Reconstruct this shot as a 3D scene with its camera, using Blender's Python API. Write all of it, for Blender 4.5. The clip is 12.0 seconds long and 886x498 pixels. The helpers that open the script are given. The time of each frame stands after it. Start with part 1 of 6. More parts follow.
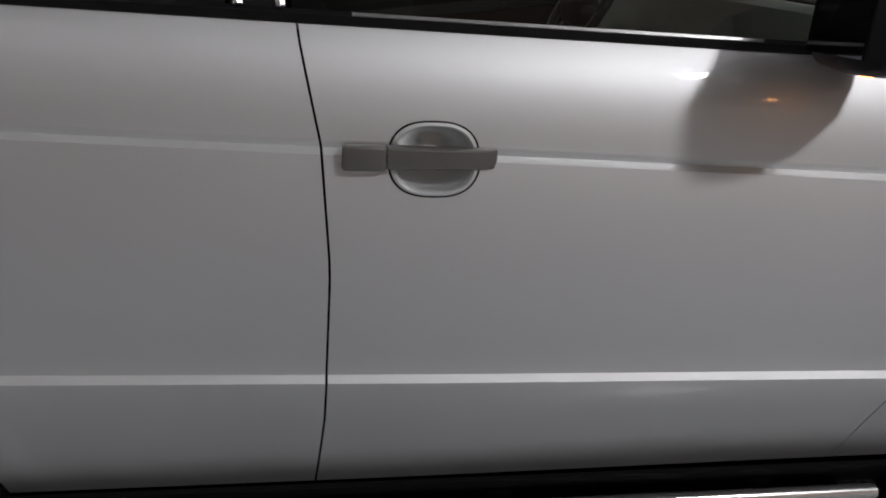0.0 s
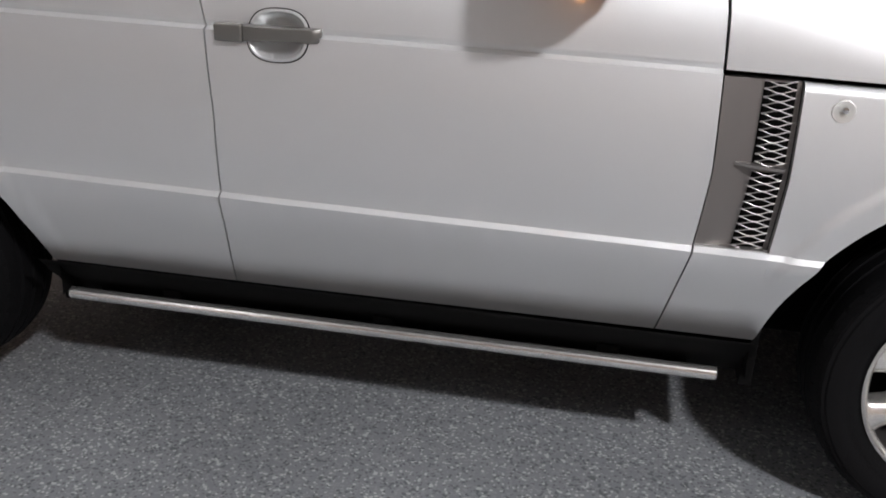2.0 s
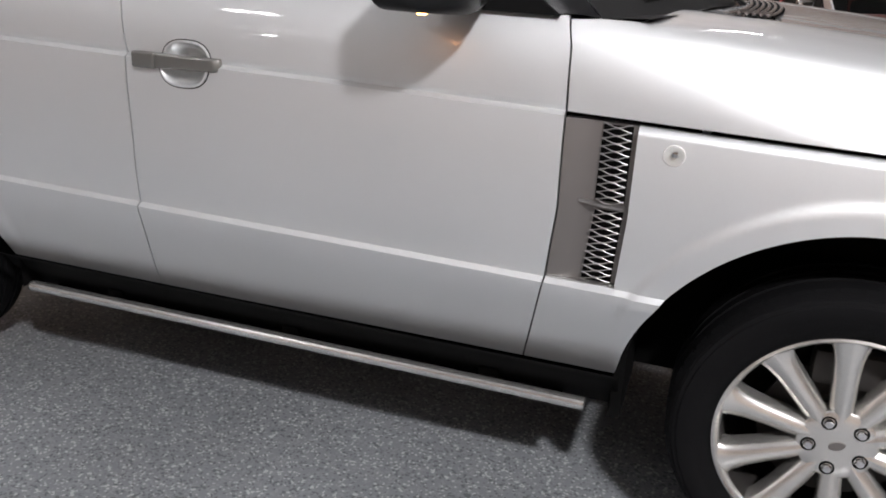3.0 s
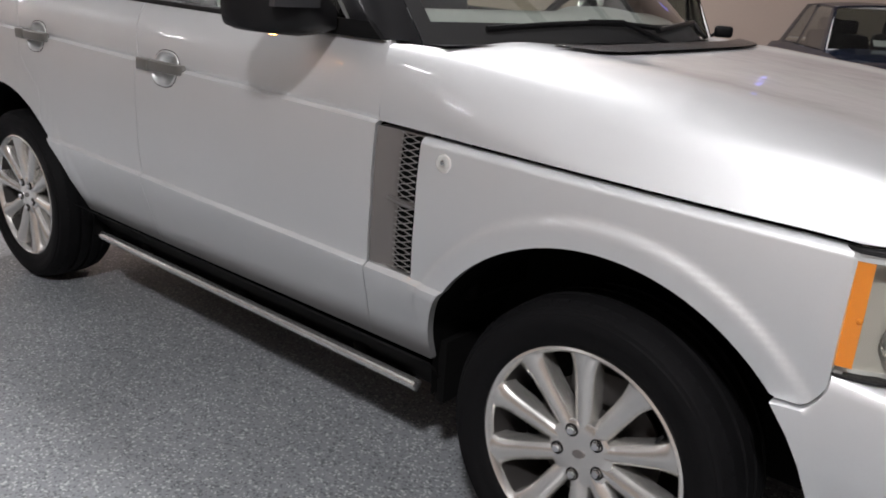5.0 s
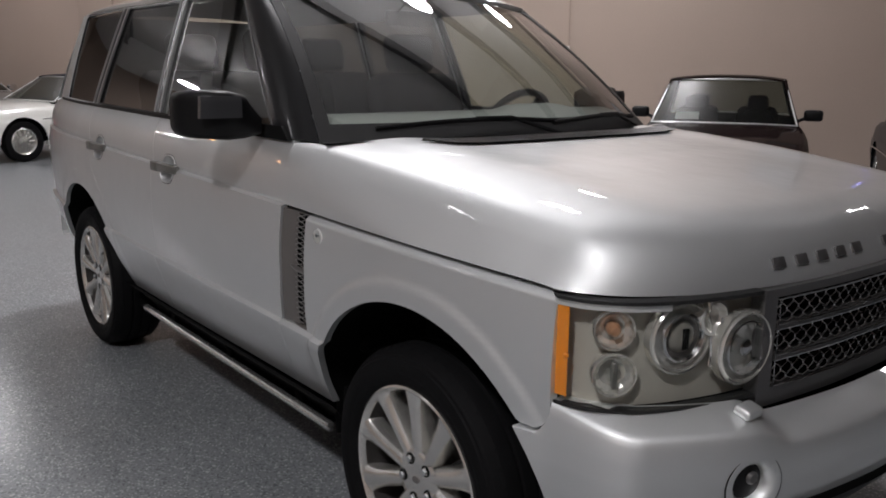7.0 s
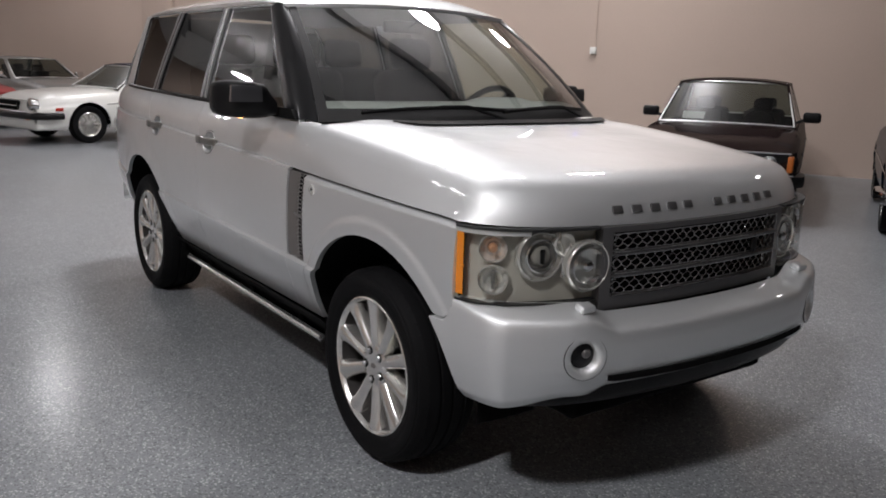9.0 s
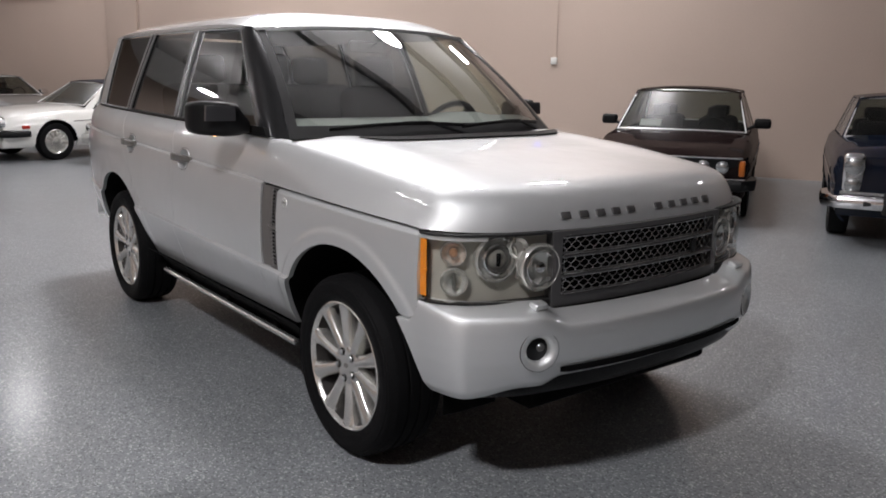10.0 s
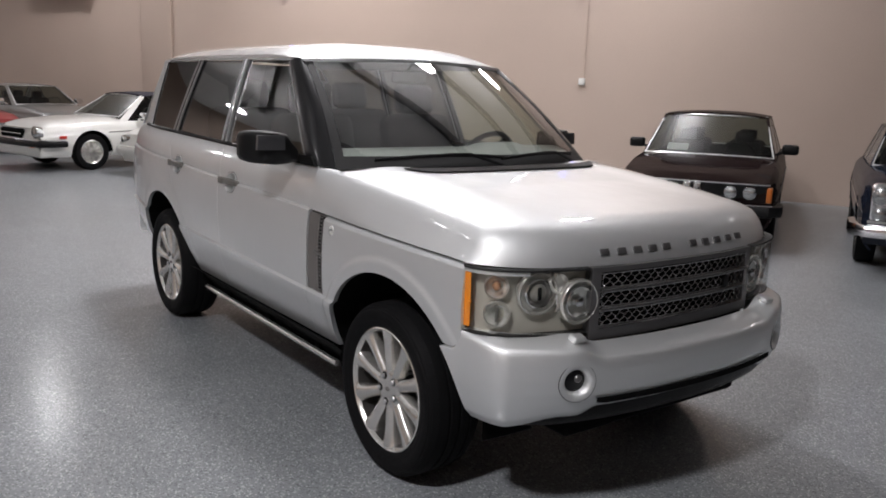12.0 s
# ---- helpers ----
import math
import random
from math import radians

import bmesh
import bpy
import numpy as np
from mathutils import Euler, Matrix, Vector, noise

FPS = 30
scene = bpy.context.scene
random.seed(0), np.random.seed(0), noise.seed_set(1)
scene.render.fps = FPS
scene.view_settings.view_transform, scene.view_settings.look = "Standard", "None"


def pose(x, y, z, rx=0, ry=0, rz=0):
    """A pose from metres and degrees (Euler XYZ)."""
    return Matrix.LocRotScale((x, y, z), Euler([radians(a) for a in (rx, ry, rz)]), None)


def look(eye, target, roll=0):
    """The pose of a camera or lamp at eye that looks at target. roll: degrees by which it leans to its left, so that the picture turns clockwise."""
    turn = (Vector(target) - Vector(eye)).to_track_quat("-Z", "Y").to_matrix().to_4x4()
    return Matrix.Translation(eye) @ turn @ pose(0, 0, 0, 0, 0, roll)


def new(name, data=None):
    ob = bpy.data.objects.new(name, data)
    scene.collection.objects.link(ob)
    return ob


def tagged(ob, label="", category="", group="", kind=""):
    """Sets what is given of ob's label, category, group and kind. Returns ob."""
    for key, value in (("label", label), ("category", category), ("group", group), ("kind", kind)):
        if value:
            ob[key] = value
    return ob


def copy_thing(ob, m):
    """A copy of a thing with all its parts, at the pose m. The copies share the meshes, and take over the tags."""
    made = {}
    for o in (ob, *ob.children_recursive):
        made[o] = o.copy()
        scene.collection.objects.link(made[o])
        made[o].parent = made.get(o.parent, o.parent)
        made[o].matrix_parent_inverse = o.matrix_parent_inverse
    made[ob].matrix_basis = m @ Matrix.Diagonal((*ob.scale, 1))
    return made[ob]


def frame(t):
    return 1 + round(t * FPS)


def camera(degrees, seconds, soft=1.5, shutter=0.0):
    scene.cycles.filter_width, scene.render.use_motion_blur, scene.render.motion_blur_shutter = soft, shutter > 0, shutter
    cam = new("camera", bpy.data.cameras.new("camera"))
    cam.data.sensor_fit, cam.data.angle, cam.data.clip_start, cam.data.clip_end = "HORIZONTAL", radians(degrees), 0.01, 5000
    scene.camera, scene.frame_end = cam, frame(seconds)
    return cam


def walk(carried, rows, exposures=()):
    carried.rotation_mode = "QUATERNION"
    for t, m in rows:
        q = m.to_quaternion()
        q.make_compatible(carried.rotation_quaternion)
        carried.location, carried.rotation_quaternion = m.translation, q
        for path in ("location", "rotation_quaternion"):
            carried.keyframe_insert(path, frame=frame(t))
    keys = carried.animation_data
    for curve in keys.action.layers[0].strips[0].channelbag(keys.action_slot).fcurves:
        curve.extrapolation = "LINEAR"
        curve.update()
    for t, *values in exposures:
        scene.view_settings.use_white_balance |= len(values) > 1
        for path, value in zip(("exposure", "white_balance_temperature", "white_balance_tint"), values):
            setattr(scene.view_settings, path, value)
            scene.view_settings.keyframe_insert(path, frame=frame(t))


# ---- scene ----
cam = camera(56.5, 12.0, soft=1.8)
# the exposure drifts a little on the way
EXPOSURES = [(0.0, -0.45), (0.5, -0.12), (1.0, 0.30), (2.0, 0.52), (2.5, 0.66), (3.2, 0.74), (5.0, 0.4), (6.0, -0.2), (7.0, -0.36), (7.7, -0.34), (9.5, 0.06), (12.0, 0.12)]
PATH = [
    (0, (-0.414, -2.217, 1.413), (-0.077, -0.375, 0.71), 4.0),
    (0.5, (-0.299, -2.55, 1.228), (-0.165, -0.604, 0.655), 3.55),
    (0.8, (-0.158, -2.58, 1.347), (-0.162, -0.71, 0.636), 1.8),
    (1, (-0.106, -2.618, 1.34), (-0.101, -0.739, 0.657), 1.2),
    (1.5, (0.208, -2.642, 1.387), (0.137, -0.787, 0.643), 3.6),
    (2, (0.543, -2.738, 1.343), (0.18, -0.919, 0.595), 1.8),
    (2.5, (0.743, -2.819, 1.386), (0.229, -0.992, 0.755), 4.6),
    (3, (1.097, -2.724, 1.39), (0.498, -0.944, 0.703), 2.9),
    (3.2, (1.215, -2.748, 1.398), (0.506, -0.99, 0.762), 3.2),
    (4.8, (2.154, -2.524, 1.438), (1.004, -1.029, 0.772), 4.1),
    (5, (2.257, -2.457, 1.433), (1.051, -0.992, 0.803), 3.9),
    (5.5, (2.436, -2.23, 1.418), (1.222, -0.737, 0.872), 5.5),
    (6, (2.648, -2.098, 1.455), (1.318, -0.683, 0.977), 2.4),
    (6.5, (2.895, -2.073, 1.496), (1.383, -0.845, 1.042), 1.2),
    (7, (3.129, -2.178, 1.494), (1.604, -0.955, 1.068), 0.6),
    (7.4, (3.341, -2.239, 1.513), (1.811, -0.997, 1.172), 1.4),
    (7.7, (3.51, -2.264, 1.498), (1.957, -1.069, 1.101), 3.1),
    (9.5, (4.166, -2.508, 1.532), (2.571, -1.383, 1.093), 1.5),
    (10, (4.243, -2.569, 1.559), (2.691, -1.377, 1.145), 1.0),
    (10.5, (4.211, -2.68, 1.621), (2.678, -1.437, 1.299), 0.6),
    (11, (4.22, -2.723, 1.65), (2.666, -1.518, 1.29), 1.7),
    (11.5, (4.264, -2.713, 1.643), (2.703, -1.553, 1.287), 2.10),
    (12, (4.286, -2.718, 1.662), (2.701, -1.562, 1.275), 2.0),
]
walk(cam, [(t, look(e, a, r)) for t, e, a, r in PATH], EXPOSURES)

# ---- world, lights, exposure ----
ROOM_N = Vector((0.454, -0.891, 0.0))      # normal of the tan wall behind the parked cars
ROOM_A = Vector((0.891, 0.454, 0.0))       # along that wall
WALL_D, ROOM_TURN = -10.2, math.degrees(math.atan2(0.454, 0.891))
CEIL = 7.4


def room(a, n, z=0.0):
    """A place from its distance along the wall, its distance out from the wall, and its height."""
    p = ROOM_A * a + ROOM_N * (WALL_D + n)
    return Vector((p.x, p.y, z))


world = bpy.data.worlds.new("world")
world.use_nodes = True
world.node_tree.nodes["Background"].inputs[0].default_value = (0.6, 0.62, 0.66, 1)
world.node_tree.nodes["Background"].inputs[1].default_value = 0.05
scene.world = world

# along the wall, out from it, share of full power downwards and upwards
# (-6.3, 13.7), (-14.0, 19.6) and (-21.8, 12.6) are added fill lamps
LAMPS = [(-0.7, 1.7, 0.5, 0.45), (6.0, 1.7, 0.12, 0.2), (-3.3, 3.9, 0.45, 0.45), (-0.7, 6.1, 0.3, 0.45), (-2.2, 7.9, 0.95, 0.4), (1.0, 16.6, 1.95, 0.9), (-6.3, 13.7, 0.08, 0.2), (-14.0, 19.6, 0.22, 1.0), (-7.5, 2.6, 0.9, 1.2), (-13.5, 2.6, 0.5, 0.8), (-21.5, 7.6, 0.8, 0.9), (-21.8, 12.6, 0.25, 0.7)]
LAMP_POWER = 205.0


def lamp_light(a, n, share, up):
    """A downward disc, and an added upward fill that brightens the ceiling."""
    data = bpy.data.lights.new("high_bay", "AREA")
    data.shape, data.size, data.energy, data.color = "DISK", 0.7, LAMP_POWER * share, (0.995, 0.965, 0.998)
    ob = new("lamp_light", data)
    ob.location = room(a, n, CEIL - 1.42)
    up_fill = bpy.data.lights.new("ceiling_fill", "AREA")
    up_fill.shape, up_fill.size, up_fill.energy, up_fill.color = "DISK", 1.2, LAMP_POWER * up * 0.46, (0.995, 0.965, 0.998)
    ob = new("added_uplight", up_fill)
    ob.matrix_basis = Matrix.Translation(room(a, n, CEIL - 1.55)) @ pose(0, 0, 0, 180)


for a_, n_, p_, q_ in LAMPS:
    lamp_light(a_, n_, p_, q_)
scene.view_settings.exposure = 0.0


# ---- materials ----
def mat(name, color, rough=0.5, metal=0.0, coat=0.0, spec=0.5, vary=0.0, scale=6.0, fine=0.0, fine_scale=300.0, bump=0.0, coat_rough=0.04, coat_ior=1.5):
    m = bpy.data.materials.new(name)
    m.use_nodes = True
    nt = m.node_tree
    b = nt.nodes["Principled BSDF"]
    b.inputs["Base Color"].default_value = (*color, 1)
    b.inputs["Roughness"].default_value = rough
    b.inputs["Metallic"].default_value = metal
    b.inputs["Coat Weight"].default_value = coat
    b.inputs["Coat Roughness"].default_value = coat_rough
    b.inputs["Coat IOR"].default_value = coat_ior
    b.inputs["Specular IOR Level"].default_value = spec
    tex = nt.nodes.new("ShaderNodeTexCoord")
    if vary or fine:
        n1 = nt.nodes.new("ShaderNodeTexNoise")
        n1.inputs["Scale"].default_value, n1.inputs["Detail"].default_value = scale, 6
        n2 = nt.nodes.new("ShaderNodeTexNoise")
        n2.inputs["Scale"].default_value, n2.inputs["Detail"].default_value = fine_scale, 2
        nt.links.new(tex.outputs["Object"], n1.inputs["Vector"])
        nt.links.new(tex.outputs["Object"], n2.inputs["Vector"])
        sums = None
        for node, amount in ((n1, vary), (n2, fine)):
            mul = nt.nodes.new("ShaderNodeMath")
            mul.operation = "MULTIPLY_ADD"
            nt.links.new(node.outputs["Fac"], mul.inputs[0])
            mul.inputs[1].default_value = 2 * amount
            mul.inputs[2].default_value = -amount
            if sums is None:
                sums = mul
            else:
                add = nt.nodes.new("ShaderNodeMath")
                nt.links.new(sums.outputs[0], add.inputs[0])
                nt.links.new(mul.outputs[0], add.inputs[1])
                sums = add
        plus = nt.nodes.new("ShaderNodeMath")
        nt.links.new(sums.outputs[0], plus.inputs[0])
        plus.inputs[1].default_value = 1.0
        mix = nt.nodes.new("ShaderNodeVectorMath")
        mix.operation = "SCALE"
        mix.inputs[0].default_value = color
        nt.links.new(plus.outputs[0], mix.inputs["Scale"])
        nt.links.new(mix.outputs[0], b.inputs["Base Color"])
        rr = nt.nodes.new("ShaderNodeMath")
        rr.operation = "MULTIPLY"
        nt.links.new(plus.outputs[0], rr.inputs[0])
        rr.inputs[1].default_value = rough
        nt.links.new(rr.outputs[0], b.inputs["Roughness"])
        if bump:
            bp = nt.nodes.new("ShaderNodeBump")
            bp.inputs["Strength"].default_value = bump
            bp.inputs["Distance"].default_value = 0.004
            nt.links.new(n2.outputs["Fac"], bp.inputs["Height"])
            nt.links.new(bp.outputs[0], b.inputs["Normal"])
    return m


def glass_mat(name, tint, ior=1.5, rough=0.0, haze=0.0):
    """Clear glass: see-through, glossy towards grazing, optionally with pale haze for reflected light."""
    m = bpy.data.materials.new(name)
    m.use_nodes = True
    nt = m.node_tree
    nt.nodes.remove(nt.nodes["Principled BSDF"])
    out = nt.nodes["Material Output"]
    tr, gl = nt.nodes.new("ShaderNodeBsdfTransparent"), nt.nodes.new("ShaderNodeBsdfGlossy")
    tr.inputs[0].default_value = (*tint, 1)
    gl.inputs["Roughness"].default_value = rough
    lw, mx = nt.nodes.new("ShaderNodeLayerWeight"), nt.nodes.new("ShaderNodeMixShader")
    lw.inputs["Blend"].default_value = 0.5
    po, ma = nt.nodes.new("ShaderNodeMath"), nt.nodes.new("ShaderNodeMath")
    po.operation, ma.operation = "POWER", "MULTIPLY_ADD"
    po.inputs[1].default_value = 4.5
    f0 = ((ior - 1) / (ior + 1)) ** 2
    ma.inputs[1].default_value, ma.inputs[2].default_value = 0.95 - f0, f0
    nt.links.new(lw.outputs["Facing"], po.inputs[0])
    nt.links.new(po.outputs[0], ma.inputs[0])
    nt.links.new(ma.outputs[0], mx.inputs[0])
    nt.links.new(tr.outputs[0], mx.inputs[1])
    nt.links.new(gl.outputs[0], mx.inputs[2])
    if haze:
        veil, film = nt.nodes.new("ShaderNodeBsdfDiffuse"), nt.nodes.new("ShaderNodeMixShader")
        veil.inputs[0].default_value = (0.75, 0.76, 0.76, 1)
        cloud, amount = nt.nodes.new("ShaderNodeTexNoise"), nt.nodes.new("ShaderNodeMapRange")
        cloud.inputs["Scale"].default_value, cloud.inputs["Detail"].default_value = 5.0, 4
        amount.inputs[3].default_value, amount.inputs[4].default_value = haze * 0.5, haze * 1.5
        nt.links.new(cloud.outputs["Fac"], amount.inputs[0])
        nt.links.new(amount.outputs[0], film.inputs[0])
        nt.links.new(mx.outputs[0], film.inputs[1])
        nt.links.new(veil.outputs[0], film.inputs[2])
        nt.links.new(film.outputs[0], out.inputs[0])
    else:
        nt.links.new(mx.outputs[0], out.inputs[0])
    return m


def glow_mat(name, color, strength):
    m = bpy.data.materials.new(name)
    m.use_nodes = True
    b = m.node_tree.nodes["Principled BSDF"]
    b.inputs["Base Color"].default_value = (*color, 1)
    b.inputs["Emission Color"].default_value = (*color, 1)
    b.inputs["Emission Strength"].default_value = strength
    return m


def floor_mat():
    """Grey-blue epoxy with small light and dark flakes under a glossy coat, with soft wear patches."""
    m = bpy.data.materials.new("epoxy_floor")
    m.use_nodes = True
    nt = m.node_tree
    b = nt.nodes["Principled BSDF"]
    tex = nt.nodes.new("ShaderNodeTexCoord")
    vor = nt.nodes.new("ShaderNodeTexVoronoi")
    vor.inputs["Scale"].default_value = 150
    nt.links.new(tex.outputs["Object"], vor.inputs["Vector"])
    sep = nt.nodes.new("ShaderNodeSeparateColor")
    nt.links.new(vor.outputs["Color"], sep.inputs[0])
    ramp = nt.nodes.new("ShaderNodeValToRGB")
    ramp.color_ramp.interpolation = "CONSTANT"
    e = ramp.color_ramp.elements
    e[0].position, e[0].color = 0.0, (0.105, 0.113, 0.12, 1)
    e[1].position, e[1].color = 0.13, (0.192, 0.204, 0.216, 1)
    x = e.new(0.72)
    x.color = (0.23, 0.243, 0.253, 1)
    x = e.new(0.90)
    x.color = (0.41, 0.425, 0.43, 1)
    nt.links.new(sep.outputs[0], ramp.inputs[0])
    big = nt.nodes.new("ShaderNodeTexNoise")
    big.inputs["Scale"].default_value, big.inputs["Detail"].default_value = 0.9, 8
    nt.links.new(tex.outputs["Object"], big.inputs["Vector"])
    mr = nt.nodes.new("ShaderNodeMapRange")
    mr.inputs[3].default_value, mr.inputs[4].default_value = 0.74, 1.44
    nt.links.new(big.outputs["Fac"], mr.inputs[0])
    sc = nt.nodes.new("ShaderNodeVectorMath")
    sc.operation = "SCALE"
    nt.links.new(ramp.outputs[0], sc.inputs[0])
    nt.links.new(mr.outputs[0], sc.inputs["Scale"])
    nt.links.new(sc.outputs[0], b.inputs["Base Color"])
    mr2 = nt.nodes.new("ShaderNodeMapRange")
    mr2.inputs[3].default_value, mr2.inputs[4].default_value = 0.42, 0.60
    nt.links.new(big.outputs["Fac"], mr2.inputs[0])
    nt.links.new(mr2.outputs[0], b.inputs["Roughness"])
    b.inputs["Coat Weight"].default_value = 0.45
    b.inputs["Coat Roughness"].default_value = 0.2
    bp = nt.nodes.new("ShaderNodeBump")
    bp.inputs["Strength"].default_value, bp.inputs["Distance"].default_value = 0.25, 0.002
    rip = nt.nodes.new("ShaderNodeTexNoise")
    rip.inputs["Scale"].default_value, rip.inputs["Detail"].default_value = 45, 3
    nt.links.new(tex.outputs["Object"], rip.inputs["Vector"])
    nt.links.new(rip.outputs["Fac"], bp.inputs["Height"])
    nt.links.new(bp.outputs[0], b.inputs["Normal"])
    peel, peel_tex = nt.nodes.new("ShaderNodeBump"), nt.nodes.new("ShaderNodeTexNoise")
    peel.inputs["Strength"].default_value, peel.inputs["Distance"].default_value = 0.3, 0.004
    peel_tex.inputs["Scale"].default_value, peel_tex.inputs["Detail"].default_value = 11, 3
    nt.links.new(tex.outputs["Object"], peel_tex.inputs["Vector"])
    nt.links.new(peel_tex.outputs["Fac"], peel.inputs["Height"])
    nt.links.new(peel.outputs[0], b.inputs["Coat Normal"])
    return m


M_FLOOR = floor_mat()
M_WALL = mat("tan_painted_wall", (0.478, 0.382, 0.317), 0.75, vary=0.09, scale=0.5, fine=0.05, fine_scale=60, bump=0.25)
M_EASTWALL = mat("low_bounce_wall", (0.05, 0.046, 0.042), 0.75, vary=0.12, scale=0.6, fine=0.06, fine_scale=60, bump=0.25)
M_CEIL = mat("pale_ceiling_lining", (0.84, 0.84, 0.83), 0.6, vary=0.14, scale=1.2, fine=0.08, fine_scale=3.5)
M_STEEL = mat("grey_steel", (0.35, 0.35, 0.35), 0.5, 0.6, vary=0.1)
M_PAINT = mat("silver_metallic_paint", (0.80, 0.815, 0.815), 0.57, 0.90, coat=1.0, vary=0.015, scale=2, fine=0.06, fine_scale=900, coat_rough=0.02, coat_ior=1.6)
wave, ripple, tx_ = [M_PAINT.node_tree.nodes.new(k_) for k_ in ("ShaderNodeTexNoise", "ShaderNodeBump", "ShaderNodeTexCoord")]
wave.inputs["Scale"].default_value, wave.inputs["Detail"].default_value = 9.0, 3
ripple.inputs["Strength"].default_value, ripple.inputs["Distance"].default_value = 0.35, 0.004
M_PAINT.node_tree.links.new(tx_.outputs["Object"], wave.inputs["Vector"])
M_PAINT.node_tree.links.new(wave.outputs["Fac"], ripple.inputs["Height"])
M_PAINT.node_tree.links.new(ripple.outputs[0], M_PAINT.node_tree.nodes["Principled BSDF"].inputs["Coat Normal"])
# near-black for joints and dark parts; in recesses shade put into colour
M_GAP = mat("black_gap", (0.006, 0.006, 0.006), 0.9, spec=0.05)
M_BLACK = mat("black_plastic", (0.008, 0.008, 0.0085), 0.4, spec=0.22, vary=0.15, scale=8, fine=0.15, fine_scale=400, bump=0.15)
M_GLOSSBLACK = mat("gloss_black", (0.010, 0.010, 0.011), 0.3, coat=0.25, spec=0.3, vary=0.1)
M_PILLAR = mat("satin_grey_frame", (0.30, 0.30, 0.30), 0.22, 0.6, coat=1.0, vary=0.06)
M_FRAMEEDGE = mat("bright_frame_edge", (0.55, 0.55, 0.55), 0.3, 0.85, vary=0.05)
M_CAP = mat("glossy_mirror_cap", (0.04, 0.04, 0.043), 0.3, coat=0.6, vary=0.1)
M_RUBBER = mat("rubber_seal", (0.012, 0.012, 0.012), 0.65, vary=0.15, fine=0.1)
M_TYRE = mat("tyre_rubber", (0.0065, 0.0065, 0.007), 0.65, spec=0.09, vary=0.2, scale=12, fine=0.2, fine_scale=200, bump=0.3)
M_ALLOY = mat("silver_alloy", (0.72, 0.71, 0.68), 0.26, 0.85, coat=0.5, vary=0.05, scale=10, fine=0.03)
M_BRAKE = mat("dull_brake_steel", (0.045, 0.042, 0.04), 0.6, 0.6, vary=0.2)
M_CHROME = mat("chrome", (0.75, 0.75, 0.76), 0.12, 1.0, vary=0.04)
M_BAR = mat("brushed_bar", (0.80, 0.80, 0.78), 0.22, 0.9, vary=0.05, scale=15)
M_SILL = mat("dull_black_plastic", (0.006, 0.006, 0.006), 0.75, spec=0.1, vary=0.15, fine=0.1)
M_TITAN = mat("titan_grey_metal", (0.20, 0.195, 0.18), 0.38, 0.6, coat=0.4, vary=0.06)
M_VENT = mat("vent_grey", (0.20, 0.187, 0.178), 0.45, 0.5, vary=0.06)
M_DARKMESH = mat("dark_mesh", (0.50, 0.49, 0.49), 0.25, 0.9, vary=0.05)
M_MESH = mat("bright_mesh", (0.32, 0.31, 0.30), 0.42, 0.8, vary=0.05)
M_GRILLE = mat("grille_grey", (0.135, 0.132, 0.132), 0.36, 0.6, coat=0.3, vary=0.08)
M_GLASS = glass_mat("window_glass", (0.74, 0.80, 0.74), 2.1)
M_SCREEN = glass_mat("glossy_windscreen", (0.76, 0.80, 0.75), 3.0)
M_OLDGLASS = glass_mat("old_car_glass", (0.42, 0.45, 0.42), 1.36, 0.26)
M_TINT = glass_mat("privacy_glass", (0.12, 0.115, 0.11), 1.75)
M_LENS = glass_mat("clear_lens", (0.93, 0.94, 0.93), 1.45)
M_LAMPBACK = mat("lamp_housing", (0.47, 0.45, 0.39), 0.45, 0.1, vary=0.10, scale=14)
M_REFLECT = mat("lamp_reflector", (0.90, 0.89, 0.86), 0.22, 0.4, vary=0.03, scale=20)
M_TRIM = mat("bright_trim", (0.85, 0.85, 0.84), 0.3, 0.5, coat=0.5)
M_DIMMIRROR = mat("dimmed_mirror_glass", (0.16, 0.17, 0.18), 0.05, 1.0)
M_OLDLENS = mat("old_lamp_glass", (0.42, 0.43, 0.43), 0.2, 0.75, coat=1.0, vary=0.35, scale=45)
M_BOWL = mat("bright_reflector_bowl", (0.94, 0.93, 0.89), 0.16, 0.7, vary=0.12, scale=40)
M_FLANGE = mat("clear_lamp_flange", (0.82, 0.80, 0.75), 0.15, 0.7, coat=0.9, vary=0.05)
M_PROJ = mat("projector_glass", (0.26, 0.25, 0.22), 0.15, 0.2, coat=1.0)
M_ORANGEBULB = mat("orange_bulb", (0.50, 0.26, 0.14), 0.3, 0.2, coat=0.5)
M_AMBER = mat("amber_lens", (0.95, 0.30, 0.012), 0.3, coat=0.5, vary=0.05)
M_DARKAMBER = mat("dark_amber_lens", (0.50, 0.13, 0.012), 0.3, coat=0.4, vary=0.08)
M_LEATHER = mat("dark_leather", (0.006, 0.006, 0.006), 0.7, spec=0.08, vary=0.1, scale=10, fine=0.1, bump=0.2)
M_DASH = mat("dashboard_grey", (0.56, 0.57, 0.575), 0.5, vary=0.08, scale=8, fine=0.1, bump=0.2)
M_HEADLINE = mat("headliner", (0.20, 0.19, 0.175), 0.9, vary=0.05)
M_WHITEPAINT = mat("white_paint", (0.80, 0.80, 0.76), 0.3, coat=0.8, vary=0.02)
M_BROWNPAINT = mat("dark_maroon_paint", (0.013, 0.008, 0.008), 0.5, 0.0, coat=0.25, spec=0.0, vary=0.05, coat_rough=0.04)
M_BLUEPAINT = mat("dark_blue_paint", (0.006, 0.010, 0.021), 0.5, 0.0, coat=0.6, spec=0.0, vary=0.05, coat_rough=0.04)
